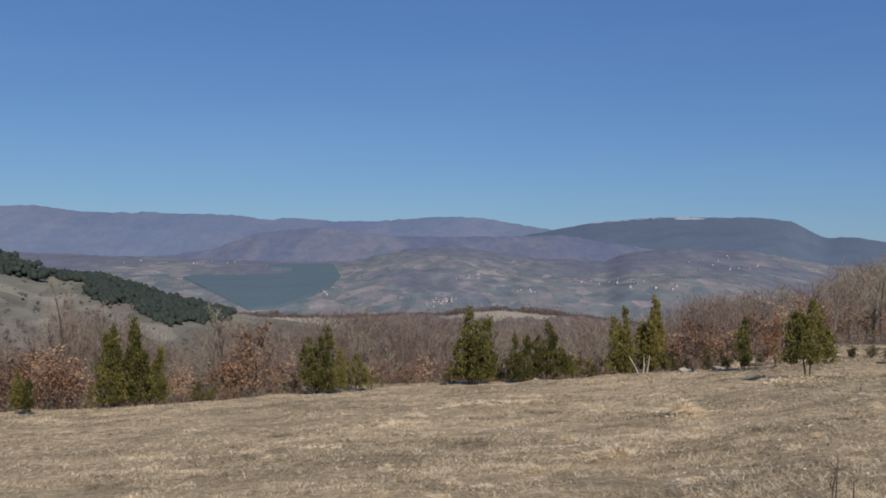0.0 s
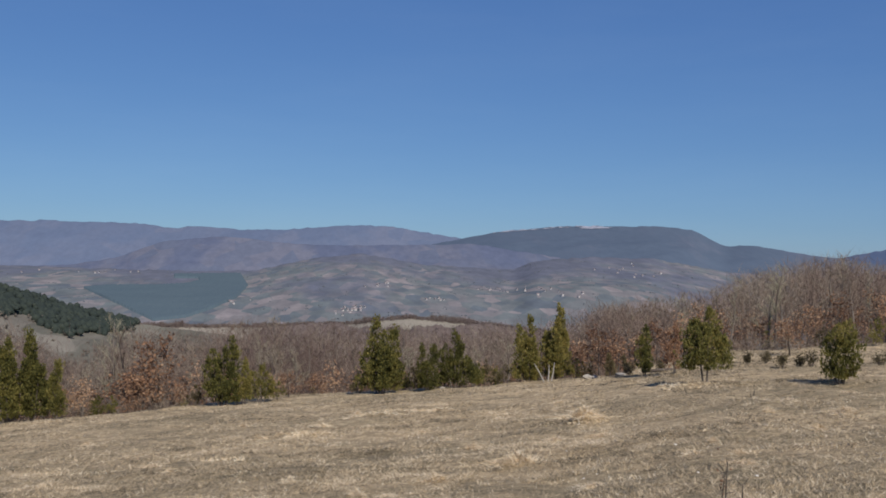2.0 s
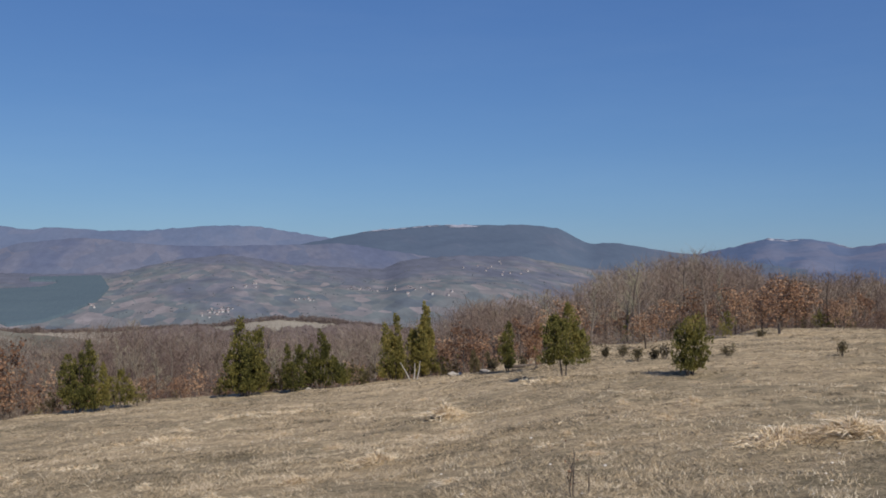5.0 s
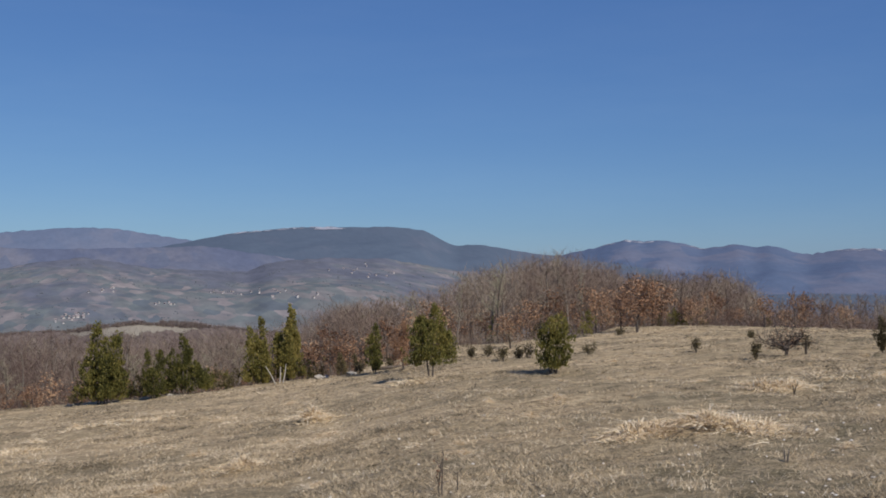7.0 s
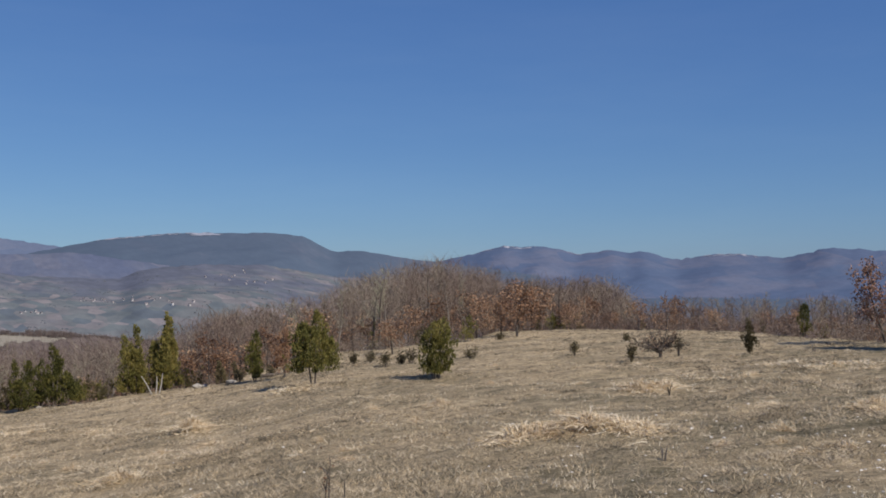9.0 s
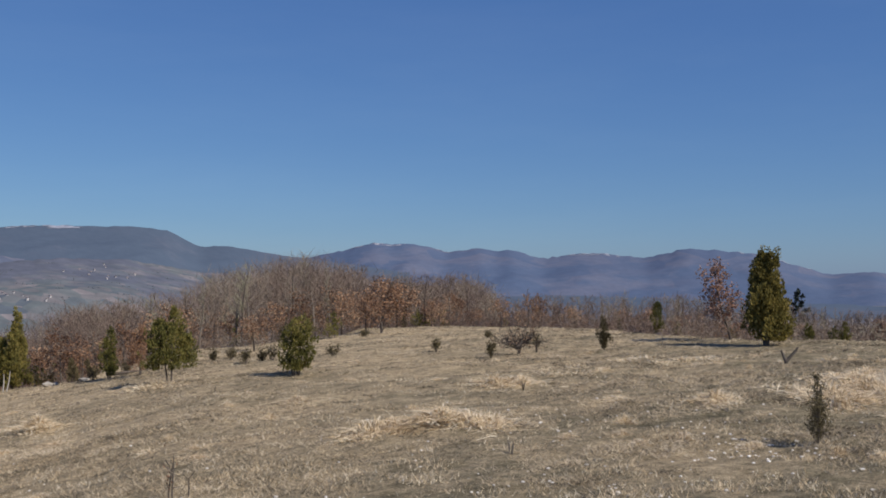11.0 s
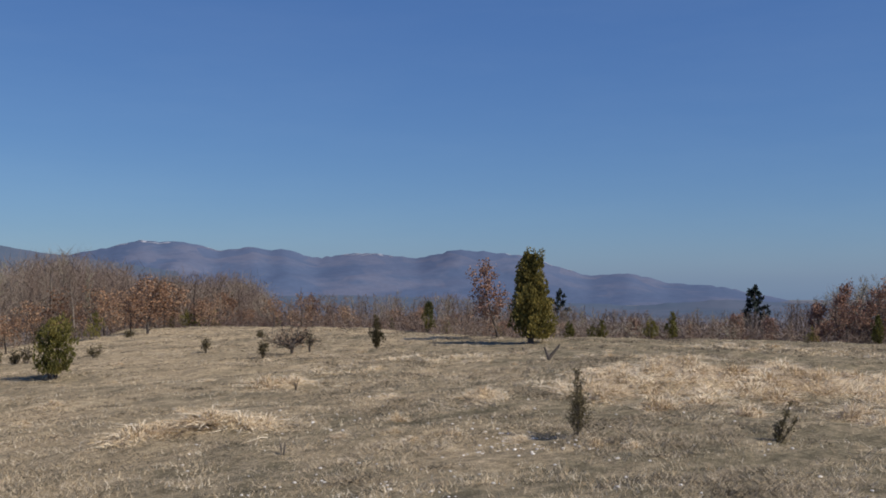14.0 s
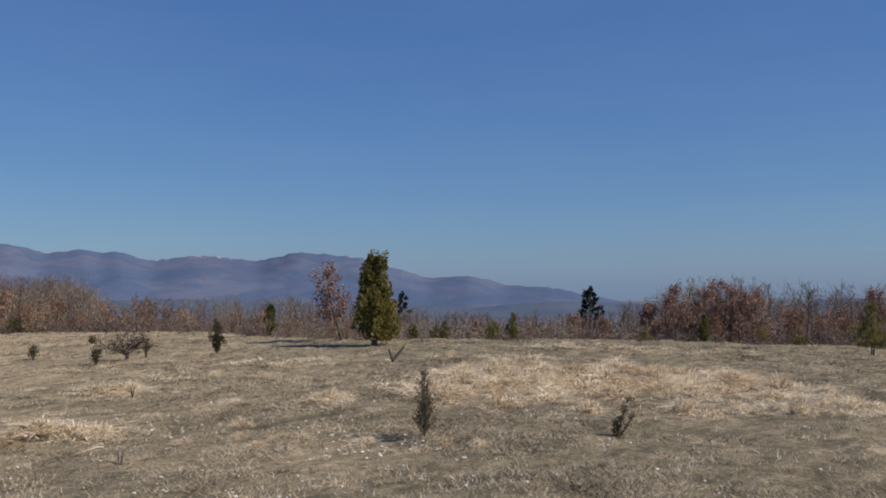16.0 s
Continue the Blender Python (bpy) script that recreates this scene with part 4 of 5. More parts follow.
def pine(seed, h, w, label):
    rng = np.random.default_rng(seed)
    root = thing("pine_tree", label, "tree")
    child("trunk", raw_mesh("trunk", *seg_tubes([((0, 0, -0.2), (0.03, 0, h * 0.5), 0.09, 0.06), ((0.03, 0, h * 0.5), (0, 0, h * 0.97), 0.06, 0.015)], 7), [M_BARK], None, True), root)
    p = []
    for k in range(22):
        t = 0.3 + 0.68 * k / 21
        az, ln = k * 2.4 + rng.normal(0, 0.3), w * 0.55 * (1.15 - t) / 0.85 * rng.uniform(0.7, 1.2) + 0.08
        for s in range(60):
            q = rng.uniform(0.3, 1)
            p.append([math.cos(az) * ln * q, math.sin(az) * ln * q, h * t + ln * q * 0.3 + rng.normal(0, 0.06)])
    p = np.array(p)
    d = unit(rng.normal(0, 1, p.shape) + np.array([0, 0, 0.7])) * 0.22
    side = unit(np.cross(d, rng.normal(0, 1, p.shape))) * 0.05
    child("crown", raw_mesh("crown", *blades(p, p + d, side), [M_PINE]), root)
    return root


set_at(pine(170, 3.6, 1.8, "dark young pine rising over the oak scrub"), 63.57, 63)
set_at(pine(171, 4.6, 1.9, "dark pine behind the tall juniper"), 53.15, 84)

# ---- the wood ----
TOPS = [(-40, -3.2), (-22.8, -3.8), (-21, -2.6), (-19.5, -2.2), (-17.8, -2.8), (-16.2, -3.9), (-14.8, -4.5), (-13.4, -4.2), (-12.3, -3.2), (-11.4, -2.88), (-5.4, -2.5), (0.9, -2.77), (7.2, -2.8), (10.9, -2.32), (13.4, -1.6), (17.2, -0.77), (20.4, -0.18), (22, 0.75), (26.7, 1.45),
        (29.8, 0.54), (32.8, 0.51), (35.8, 0.32), (37.2, -1.15), (40, -0.75), (46, -0.67), (49.2, -0.98), (53.9, -1.44), (58.6, -1.88), (64.6, -1.6), (67.5, -0.6), (70.3, 0.0), (72.1, -0.1), (77, -0.2), (95, -0.3)]
bares = [bare_tree(200 + i, 6.0, (15, 18, 14, 17, 13)[i], (0.25, 0.22, 0.28, 0.19, 0.24)[i], (1.4, 1.8, 1.2, 2.2, 1.6)[i], 8, 7, (0.2, 0.3, 0.15, 0.35, 0.25)[i]) for i in range(5)]
pales = [bare_tree(210 + i, 6.0, 13, 0.16, 2.2, 6, 7, 0.35, M_ASH, "slim pale-stemmed bare tree in the wood") for i in range(2)]
oaks = [leafy_oak(220 + i, 4.0, (14, 16, 12)[i], (0.40, 0.34, 0.46)[i], 2, 0.18, M_OAKLEAF, (0.06, 0.15, 0.03)[i], thin=(0.9, 0.6, 0.8)[i]) for i in range(3)]
rng = np.random.default_rng(9)
spent = {}  # each source tree takes its own place after all its copies


def plant(kinds, a, r, h, widen=1.0):
    src = kinds[int(rng.integers(len(kinds)))]
    s = h / NATIVE[src.name]
    wide = s * widen * rng.uniform(0.85, 1.2)
    m = placed(a, r, rng.uniform(0, 360), (wide, wide, s), -0.05)
    if src.name in spent:
        copy_thing(src, m)
    else:
        spent[src.name] = (src, m)


def rising(a, r, el):
    """The height at which a tree there tops out at an elevation."""
    return r * math.tan(radians(el)) + EYE - at(a, r).z


for i, (a, r, el, w) in enumerate([(-20.05, 49, -0.75, 1.1), (-18.6, 52, -1.7, 0.9), (-4.0, 56, -2.0, 1.2), (-12.0, 52, -2.6, 1.1)]):
    lone = bare_tree(250 + i, 6.0, 17, 0.24, 1.3, 8, 8, 0.25, M_BARK, "tall dark bare tree rising over the wood")
    k = rising(a, r, el) / NATIVE[lone.name]
    set_at(lone, a, r, 30 * i, (k * w, k * w, k))


def top_height(a, r):
    return r * math.tan(radians(float(lerp(TOPS, a)))) + EYE - at(a, r).z


for i in range(235):
    a = -30 + 118 * (i + rng.random()) / 235
    rc = float(crest_at(a))
    r = rc + 2.5 + (30 if 21 < a < 37 else 38) * rng.random() ** 1.4
    h = top_height(a, r) * (rng.uniform(0.9, 1.08) if a > 14 else rng.uniform(0.72, 1.08))
    if h < 1.2:
        continue
    if -4.5 < a < 0.8 and r > rc + 8 and rng.random() < 0.8:
        plant(pales, a, r, min(h, 12), 0.7)
    else:
        plant(bares, a, r, min(h, 12), 1.25 if h < 4 else 1.05)
for a, r, h, w in [(30.6, 52.5, 3.0, 1.3), (29.7, 53.5, 2.4, 1.2), (23.6, 44, 1.7, 1.4), (37.3, 56, 1.9, 1.2), (38.8, 55, 2.0, 1.2), (41.4, 54, 1.4, 1.3), (14.0, 47, 2.1, 1.3), (33.8, 56, 1.5, 1.2)]:
    plant([oaks[0], oaks[2]], a, r + 0.8, h, w)
for a, r, el in [(-19.9, 52, -0.9), (-13.2, 56, -1.6), (-20.6, 50, -2.0), (-1.2, 60, -2.0), (38.9, 60, -0.4), (67.6, 44, -0.2), (68.2, 43, 0.0), (68.8, 45, 0.2), (69.4, 43.5, 0.25), (69.9, 44, 0.35), (70.5, 44.5, 0.3), (71.1, 45, 0.4), (71.7, 43.5, 0.3), (72.3, 45, 0.25), (74.5, 46, -0.1), (76.8, 46, 0.1)]:
    plant(bares, a, r, r * math.tan(radians(el)) + EYE - at(a, r).z, 0.9)
for i in range(42):
    a = 37 + 30 * (i + rng.random()) / 42
    r = float(crest_at(a)) + 6 + 30 * rng.random()
    plant(bares, a, r, max(top_height(a, r) * rng.uniform(0.7, 1.15), 1.5), 1.2)
for a, r, h in [(-22.2, 47, 3.2), (-21.2, 46, 2.4), (-10.5, 45.5, 3.7), (-11.7, 45, 1.6), (-14.4, 45, 1.9), (-15.3, 45.5, 1.7), (-11.3, 45, 2.6), (-20.4, 46, 2.2), (-22.9, 46.5, 2.8), (-9.4, 45, 1.3), (13.6, 43, 2.5), (14.6, 44, 2.2), (12.4, 45, 1.9), (23.4, 51, 1.7),
                (30.7, 63, 3.6), (31.9, 64, 3.1), (29.4, 62, 2.6), (33.6, 62, 2.0), (39.4, 58, 2.2), (40.6, 60, 1.8), (18.0, 50, 2.6), (19.2, 52, 2.8), (2.8, 45, 1.1), (-3.6, 45, 1.3)]:
    plant(oaks, a, r, h, 1.15)
for i in range(200):
    a = -28 + 114 * (i + rng.random()) / 200
    rc = float(crest_at(a))
    r = rc + 1.2 + 18 * rng.random() ** 1.3
    h = top_height(a, r) * rng.uniform(0.28, 0.75)
    if h > 0.7:
        plant(oaks, a, r, min(h, 4.8), 1.15)
for k, src in enumerate(bares + pales + oaks):
    src.matrix_world = spent[src.name][1] if src.name in spent else placed(-2.4 + k * 0.1, 58, 30 * k, (0.8, 0.8, 0.8))
for i in range(26):
    a = -24 + 104 * (i + rng.random()) / 26
    r = float(crest_at(a)) + 1 + 5 * rng.random()
    h = min(top_height(a, r) * 0.4, 1.6)
    if h > 0.5:
        set_at(juniper(300 + i, h, h * 0.6, 3, 700, label="small green juniper among oak scrub at the wood's edge"), a, r, 60 * i)


def far_wood(name, label, spots, heights, material, squat=1.0):
    """A distant wood: a joined sheet of small lumpy rounded crowns."""
    p, h = np.array(spots), np.array(heights)
    g = np.random.default_rng(len(p))
    ang = np.arange(6) * np.pi / 3
    rings = [(0.0, 0.30), (0.35, 0.46), (0.72, 0.33), (1.0, 0.05)]
    v = []
    for up, wd in rings:
        rad = h[:, None] * wd * squat * g.uniform(0.65, 1.3, (len(p), 6))
        v.append(np.stack([p[:, 0:1] + rad * np.cos(ang), p[:, 1:2] + rad * np.sin(ang), p[:, 2:3] + h[:, None] * (up + g.normal(0, 0.05, (len(p), 6)))], -1))
    verts = np.concatenate(v, 1).reshape(-1, 3)
    k = np.arange(6)
    f = np.concatenate([np.stack([o * 6 + k, o * 6 + (k + 1) % 6, o * 6 + 6 + (k + 1) % 6, o * 6 + 6 + k], -1) for o in range(3)])
    faces = (f[None] + (np.arange(len(p)) * 24)[:, None, None]).reshape(-1, 4)
    tagged(new(name, raw_mesh(name, verts, faces, [material], None, True)), label, "wood", kind="stuff")


def spread_wood(name, label, data, inside, n, height, material, seed, a_span, u_span, squat=1.0):
    g = np.random.default_rng(seed)
    spots, hs = [], []
    while len(spots) < n:
        a, u = g.uniform(*a_span), g.uniform(*u_span)
        if inside(a, u, g):
            spots.append(on_ridge(data, a, u) + np.array([g.normal(0, 2), g.normal(0, 2), -0.3]))
            hs.append(height * g.uniform(0.6, 1.2))
    far_wood(name, label, spots, hs, material, squat)


HILL_TOP = [(-40, 1.4), (-26, 1.1), (-23.5, 0.35), (-22.4, -0.05), (-21.5, -0.55), (-18.5, -0.72), (-15, -1.85), (-11.9, -2.55), (-7, -3.2)]
BAND = [(-26, 1.3), (-23, 1.2), (-21.6, 0.55), (-21.3, 0.0), (-20.8, 0.0), (-20.4, 0.35), (-19.2, 0.5), (-18.5, 1.4), (-17, 1.7), (-15.7, 1.7), (-14.6, 1.3), (-13.2, 1.0), (-12.2, 0.4), (-11.6, 0.0)]


def canopy(name, label, data, inside, height, lump, material, a_span, u_span, da=0.04, nu=260, crown=5.0):
    """The closed roof of a distant wood: lumpy, and let down to the ground all round."""
    az, ups, p = data
    fa, fu = np.arange(a_span[0], a_span[1], da), np.linspace(u_span[0], u_span[1], nu)
    I, J = np.meshgrid(np.interp(fu, ups, np.arange(len(ups))), (fa - az[0]) / (az[1] - az[0]), indexing="ij")
    i, j = np.minimum(I.astype(int), len(ups) - 2), np.clip(J.astype(int), 0, len(az) - 2)
    fi, fj = (I - i)[..., None], (J - j)[..., None]
    q = (p[i, j] * (1 - fi) + p[i + 1, j] * fi) * (1 - fj) + (p[i, j + 1] * (1 - fi) + p[i + 1, j + 1] * fi) * fj
    a = np.degrees(np.arctan2(q[..., 0], q[..., 1]))
    el = np.degrees(np.arctan2(q[..., 2] - EYE, np.hypot(q[..., 0], q[..., 1])))
    on = inside(a, el).astype(float)
    near = on.copy()
    for ax in (0, 1):
        near = np.minimum(near, np.minimum(np.roll(on, 1, ax), np.roll(on, -1, ax)))
    q[..., 2] += np.where(near > 0, height * (1 + 2 * lump * fbm(q[..., 0] / crown, q[..., 1] / (1.8 * crown), 51, 3, 0.7)), -0.5)
    f = grid_faces(len(fu), len(fa))
    keep = on.ravel()[f].max(1) > 0
    tagged(new(name, raw_mesh(name, q.reshape(-1, 3), f[keep][:, ::-1], [material], None, True)), label, "wood", kind="stuff")


def hill_pines(a, el):
    """The wood hangs below the hill's crest in a band that thins out downhill."""
    return el > lerp(HILL_TOP, a) - lerp(BAND, a) * (0.74 + 0.5 * fbm(a * 1.1, el * 0.8, 3, 3))


canopy("pine_wood", "dark green pine wood running down the hillside", LEFT_HILL, hill_pines, 1.9, 0.5, M_PINE, (-26, -11.5), (0.35, 1.0), 0.06, 240, 2.2)
spread_wood("pine_crowns", "single dark pine crowns over the hillside wood", LEFT_HILL,
            lambda a, u, g: hill_pines(a, math.degrees(math.atan2(on_ridge(LEFT_HILL, a, u)[2] - EYE, math.hypot(*on_ridge(LEFT_HILL, a, u)[:2])))), 1700, 2.3, M_PINE, 5, (-26, -11.5), (0.35, 1.0), 1.5)
LOWER = [(-14.3, -0.75), (-12.5, -1.6), (-10.7, -2.5), (-9, -2.3), (-7.7, -1.85), (-6.3, -1.2), (-5.7, -0.55)]
UPPER = [(-14.3, -0.7), (-13, -0.58), (-10.5, -0.55), (-9.0, -0.45), (-8.4, -0.3), (-8.3, 0.08), (-6.1, 0.12), (-5.7, -0.5)]


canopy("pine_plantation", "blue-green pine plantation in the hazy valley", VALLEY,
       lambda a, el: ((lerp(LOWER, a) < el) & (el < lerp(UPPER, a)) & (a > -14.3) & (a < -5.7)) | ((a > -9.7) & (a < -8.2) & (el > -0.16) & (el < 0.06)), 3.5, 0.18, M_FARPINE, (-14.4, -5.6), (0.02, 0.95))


def hedgerows():
    """Hedges between the valley's fields, in short crooked rows."""
    g = np.random.default_rng(7)
    spots, hs = [], []
    for _ in range(240):
        a, u = g.uniform(-24, 24), g.uniform(0.12, 0.95)
        da, du = g.normal(0, 0.055), g.normal(0, 0.003)
        for _ in range(int(g.integers(3, 11))):
            spots.append(on_ridge(VALLEY, a, u) + np.array([g.normal(0, 2), g.normal(0, 2), -0.4]))
            hs.append(g.uniform(1.1, 2.4))
            a, u = a + da * g.uniform(0.5, 1.3), u + du
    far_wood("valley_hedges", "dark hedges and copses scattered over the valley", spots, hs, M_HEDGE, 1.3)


hedgerows()
spread_wood("hillside_scrub", "dark scrub bushes dotted over the dry hillside", LEFT_HILL,
            lambda a, u, g: fbm(a * 1.2, u * 9, 11, 3) > 0.04, 1300, 1.0, M_SCRUB, 8, (-26, -6), (0.1, 0.95), 1.3)


# pale fields lie under the low hill's crest, brown wood below them
FIELD_TOP = [(-14, -3.2), (-11.3, -2.78), (-4.5, -2.8), (-0.1, -2.62), (3.1, -2.23), (6.8, -2.56), (10, -2.9), (14, -3.4)]
FIELD_BAND = [(-14, 1.0), (-8, 0.9), (-5.6, 0.65), (-4.8, 0.0), (-0.5, 0.0), (0.4, 0.35), (3.0, 0.62), (5.6, 0.4), (6.8, 0.0), (14, 0.0)]


def field_wood(a, el):
    return el < lerp(FIELD_TOP, a) - lerp(FIELD_BAND, a) * (1 + 0.5 * fbm(a * 1.3, el, 19, 2)) - 0.02


canopy("hill_wood", "brown bare wood on the front of the low field hill", FIELD_HILL, field_wood, 1.6, 0.5, M_HILLWOOD, (-14, 14), (0.05, 1.0), 0.1, 200, 2.6)


def field_belt():
    """A belt of bare trees along the back of the low field hill, and a thinner one across its front."""
    g = np.random.default_rng(9)
    p0, p1, wd = [], [], []
    for i in range(2600):
        a = g.uniform(-13, 13)
        if i % 5:
            o, h = on_ridge(FIELD_HILL, a, g.uniform(0.975, 1.06)), 3.4 * (1 + 1.0 * float(fbm(a * 1.5, 0.3, 14, 3)))
        elif fbm(a * 0.5, 0.9, 16, 2) > -0.05:
            o, h = on_ridge(FIELD_HILL, a, g.uniform(0.50, 0.66)), 2.0
        else:
            continue
        m = 26
        b = o + np.stack([g.normal(0, 0.8, m), g.normal(0, 0.8, m), h * g.uniform(-0.1, 0.6, m)], -1)
        p0.append(b)
        p1.append(b + np.stack([g.normal(0, 0.5, m), g.normal(0, 0.5, m), h * g.uniform(0.1, 0.5, m)], -1))
        wd.append(g.uniform(0.06, 0.16, m))
    for _ in range(5200):
        a, u = g.uniform(-14, 14), g.uniform(0.1, 0.99)
        o = on_ridge(FIELD_HILL, a, u)
        el = math.degrees(math.atan2(o[2] - EYE, math.hypot(o[0], o[1])))
        if not field_wood(a, el):
            continue
        m = 16
        b = o + np.stack([g.normal(0, 1.0, m), g.normal(0, 1.0, m), g.uniform(0.6, 2.2, m)], -1)
        p0.append(b)
        p1.append(b + np.stack([g.normal(0, 0.4, m), g.normal(0, 0.4, m), g.uniform(0.3, 1.4, m)], -1))
        wd.append(g.uniform(0.05, 0.14, m))
    p0, p1, wd = np.concatenate(p0), np.concatenate(p1), np.concatenate(wd)
    side = unit(np.cross(p1 - p0, g.normal(0, 1, p0.shape))) * wd[:, None]
    tagged(new("field_belt", raw_mesh("field_belt", *slivers(p0, p1, side), [M_HILLWOOD])), "dark belt of bare trees along the low field hill", "wood", kind="stuff")


field_belt()


def bare_far_wood():
    """The depth of the wood behind its edge, where no tree can be told from the next."""
    g = np.random.default_rng(12)
    p0, p1, wd = [], [], []
    for i in range(4700):
        a = g.uniform(-32, 88) if i < 3000 else g.uniform(-26, 15) if i < 4100 else g.uniform(13, 37)
        rc = float(crest_at(a))
        r = rc + (g.uniform(8, 50) if i % 3 or i >= 3000 else g.uniform(40, 200 if a < 20 else 90))
        h = top_height(a, r)
        if h < 1.5 or (37 < a < 67 and g.random() < 0.4):
            continue
        sway = 1 + (0.55 if a > 14 else 1.0) * float(fbm(a * 0.9, r * 0.05, 41, 3, 0.6))
        h = min(h, 14) * (g.uniform(0.84, 1.04) if 14 < a < 37 or i >= 3000 else g.uniform(0.5, 1.02)) * min(sway, 1.08)
        o = np.array(at(a, r))
        if i % 4 == 0:
            p0.append(o[None])
            p1.append((o + np.array([g.normal(0, 0.06 * h), g.normal(0, 0.06 * h), h * 0.8]))[None])
            wd.append([0.03])
        m = 98
        up = h * (0.14 + 0.74 * g.random(m) ** 0.75)
        b = o + np.stack([g.normal(0, 0.12 * h, m), g.normal(0, 0.12 * h, m), up], -1)
        p0.append(b)
        p1.append(b + np.stack([g.normal(0, 0.065 * h, m), g.normal(0, 0.065 * h, m), h * g.uniform(0.01, 0.15, m)], -1))
        wd.append(g.uniform(0.005, 0.013, m) * r / 60)
    for i in range(1500):
        a = g.uniform(-30, 86)
        r = float(crest_at(a)) + 0.8 + 22 * g.random() ** 1.3
        o, h, m = np.array(at(a, r)), g.uniform(0.5, 1.5), 84
        b = o + np.stack([g.normal(0, 0.45, m), g.normal(0, 0.45, m), h * g.uniform(-0.05, 0.6, m)], -1)
        p0.append(b)
        p1.append(b + np.stack([g.normal(0, 0.2, m), g.normal(0, 0.2, m), h * g.normal(0.12, 0.16, m)], -1))
        wd.append(g.uniform(0.005, 0.014, m))
    p0, p1, wd = np.concatenate(p0), np.concatenate(p1), np.concatenate(wd)
    side = unit(np.cross(p1 - p0, g.normal(0, 1, p0.shape))) * wd[:, None]
    # twigs left of about heading 13 take the darker colour
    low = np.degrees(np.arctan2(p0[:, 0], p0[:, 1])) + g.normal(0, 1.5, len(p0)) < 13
    for part_of, material, label in ((low, M_DARKTWIG, "dark brown bare wood below the meadow's rim"), (~low, M_TWIG, "grey-brown bare wood behind the meadow's rim")):
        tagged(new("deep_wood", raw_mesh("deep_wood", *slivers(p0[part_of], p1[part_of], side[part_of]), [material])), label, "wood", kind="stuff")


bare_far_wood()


# ---- villages ----
def house_at(p, turn, w, d, h):
    root = thing("house", "small pale house with tiled roof in the far valley", "house", "houses of the valley villages")
    x, y = w / 2, d / 2
    box = [(-x, -y, -3), (x, -y, -3), (x, y, -3), (-x, y, -3), (-x, -y, h), (x, -y, h), (x, y, h), (-x, y, h)]
    child("wall", raw_mesh("wall", box, [(0, 1, 5, 4), (1, 2, 6, 5), (2, 3, 7, 6), (3, 0, 4, 7)], [M_WALL]), root)
    k, e = h + 0.45 * d, 0.5
    roof = [(-x - e, -y - e, h - 0.2), (x + e, -y - e, h - 0.2), (x + e, y + e, h - 0.2), (-x - e, y + e, h - 0.2), (-x - e, 0, k), (x + e, 0, k)]
    child("roof", raw_mesh("roof", roof, [(0, 1, 5, 4), (2, 3, 4, 5), (1, 2, 5, 5), (3, 0, 4, 4), (0, 3, 2, 1)][:2] + [(0, 3, 2, 1)], [M_ROOF]), root)
    root.matrix_world = Matrix.Translation(Vector(p)) @ pose(0, 0, 0, 0, 0, turn)


g = np.random.default_rng(21)
for a, el, n, sa, se in [(0.2, -1.84, 24, 0.5, 0.11), (8.4, -0.55, 9, 1.0, 0.06), (10.6, -0.6, 5, 0.5, 0.05), (14.3, 0.62, 6, 0.8, 0.12), (15.5, 0.25, 7, 0.9, 0.15), (-6.7, -1.5, 8, 0.5, 0.12), (1.8, -0.42, 7, 0.5, 0.12), (4.9, -1.32, 6, 0.5, 0.05), (-14.4, 0.1, 9, 2.5, 0.05), (12, -0.9, 6, 1.5, 0.1)]:
    for _ in range(n):
        house_at(on_ridge_el(VALLEY, a + g.normal(0, sa), el + g.normal(0, se)) + np.array([g.normal(0, 5), g.normal(0, 9), 0.4]), g.uniform(0, 180), g.uniform(2.6, 4.6), g.uniform(2.4, 3.4), g.uniform(1.4, 2.0))


# thin snow lying along the crests
def snow(data, a0, a1, u0, bare, seed):
    az, ups, p = data
    fa, fu = np.arange(a0, a1, 0.05), np.linspace(u0, 1.0, 24)
    ja = (fa - az[0]) / (az[1] - az[0])
    iu = np.interp(fu, ups, np.arange(len(ups)))
    I, J = np.meshgrid(iu, ja, indexing="ij")
    i, j = np.minimum(I.astype(int), len(ups) - 2), np.minimum(J.astype(int), len(az) - 2)
    fi, fj = (I - i)[..., None], (J - j)[..., None]
    q = (p[i, j] * (1 - fi) + p[i + 1, j] * fi) * (1 - fj) + (p[i, j + 1] * (1 - fi) + p[i + 1, j + 1] * fi) * fj
    q[..., 2] += 1.2
    edge = np.minimum((J - ja[0]) / (ja[-1] - ja[0]), (ja[-1] - J) / (ja[-1] - ja[0]))
    cover = fbm(J * 0.8, I * 1.6, seed, 4, 0.6) - 0.5 * np.exp(-edge * 12)
    f = grid_faces(len(fu), len(fa))
    keep = cover.ravel()[f].mean(1) > bare
    me = raw_mesh("snow_patches", q.reshape(-1, 3), f[keep][:, ::-1], [M_SNOW])
    tagged(new("snow_patches", me), "thin patches of old snow along the mountain crest", "snow", kind="stuff")


snow(PLATEAU, 12.4, 14.5, 0.96, -0.15, 31)
snow(PLATEAU, 7.5, 12.4, 0.975, 0.02, 33)
snow(RANGE, 28.2, 32.0, 0.97, 0.07, 34)
snow(RANGE, 33.4, 34.4, 0.975, 0.02, 37)
snow(RANGE, 40.6, 43.8, 0.965, 0.03, 35)
snow(RANGE, 49.5, 54.0, 0.985, 0.10, 36)


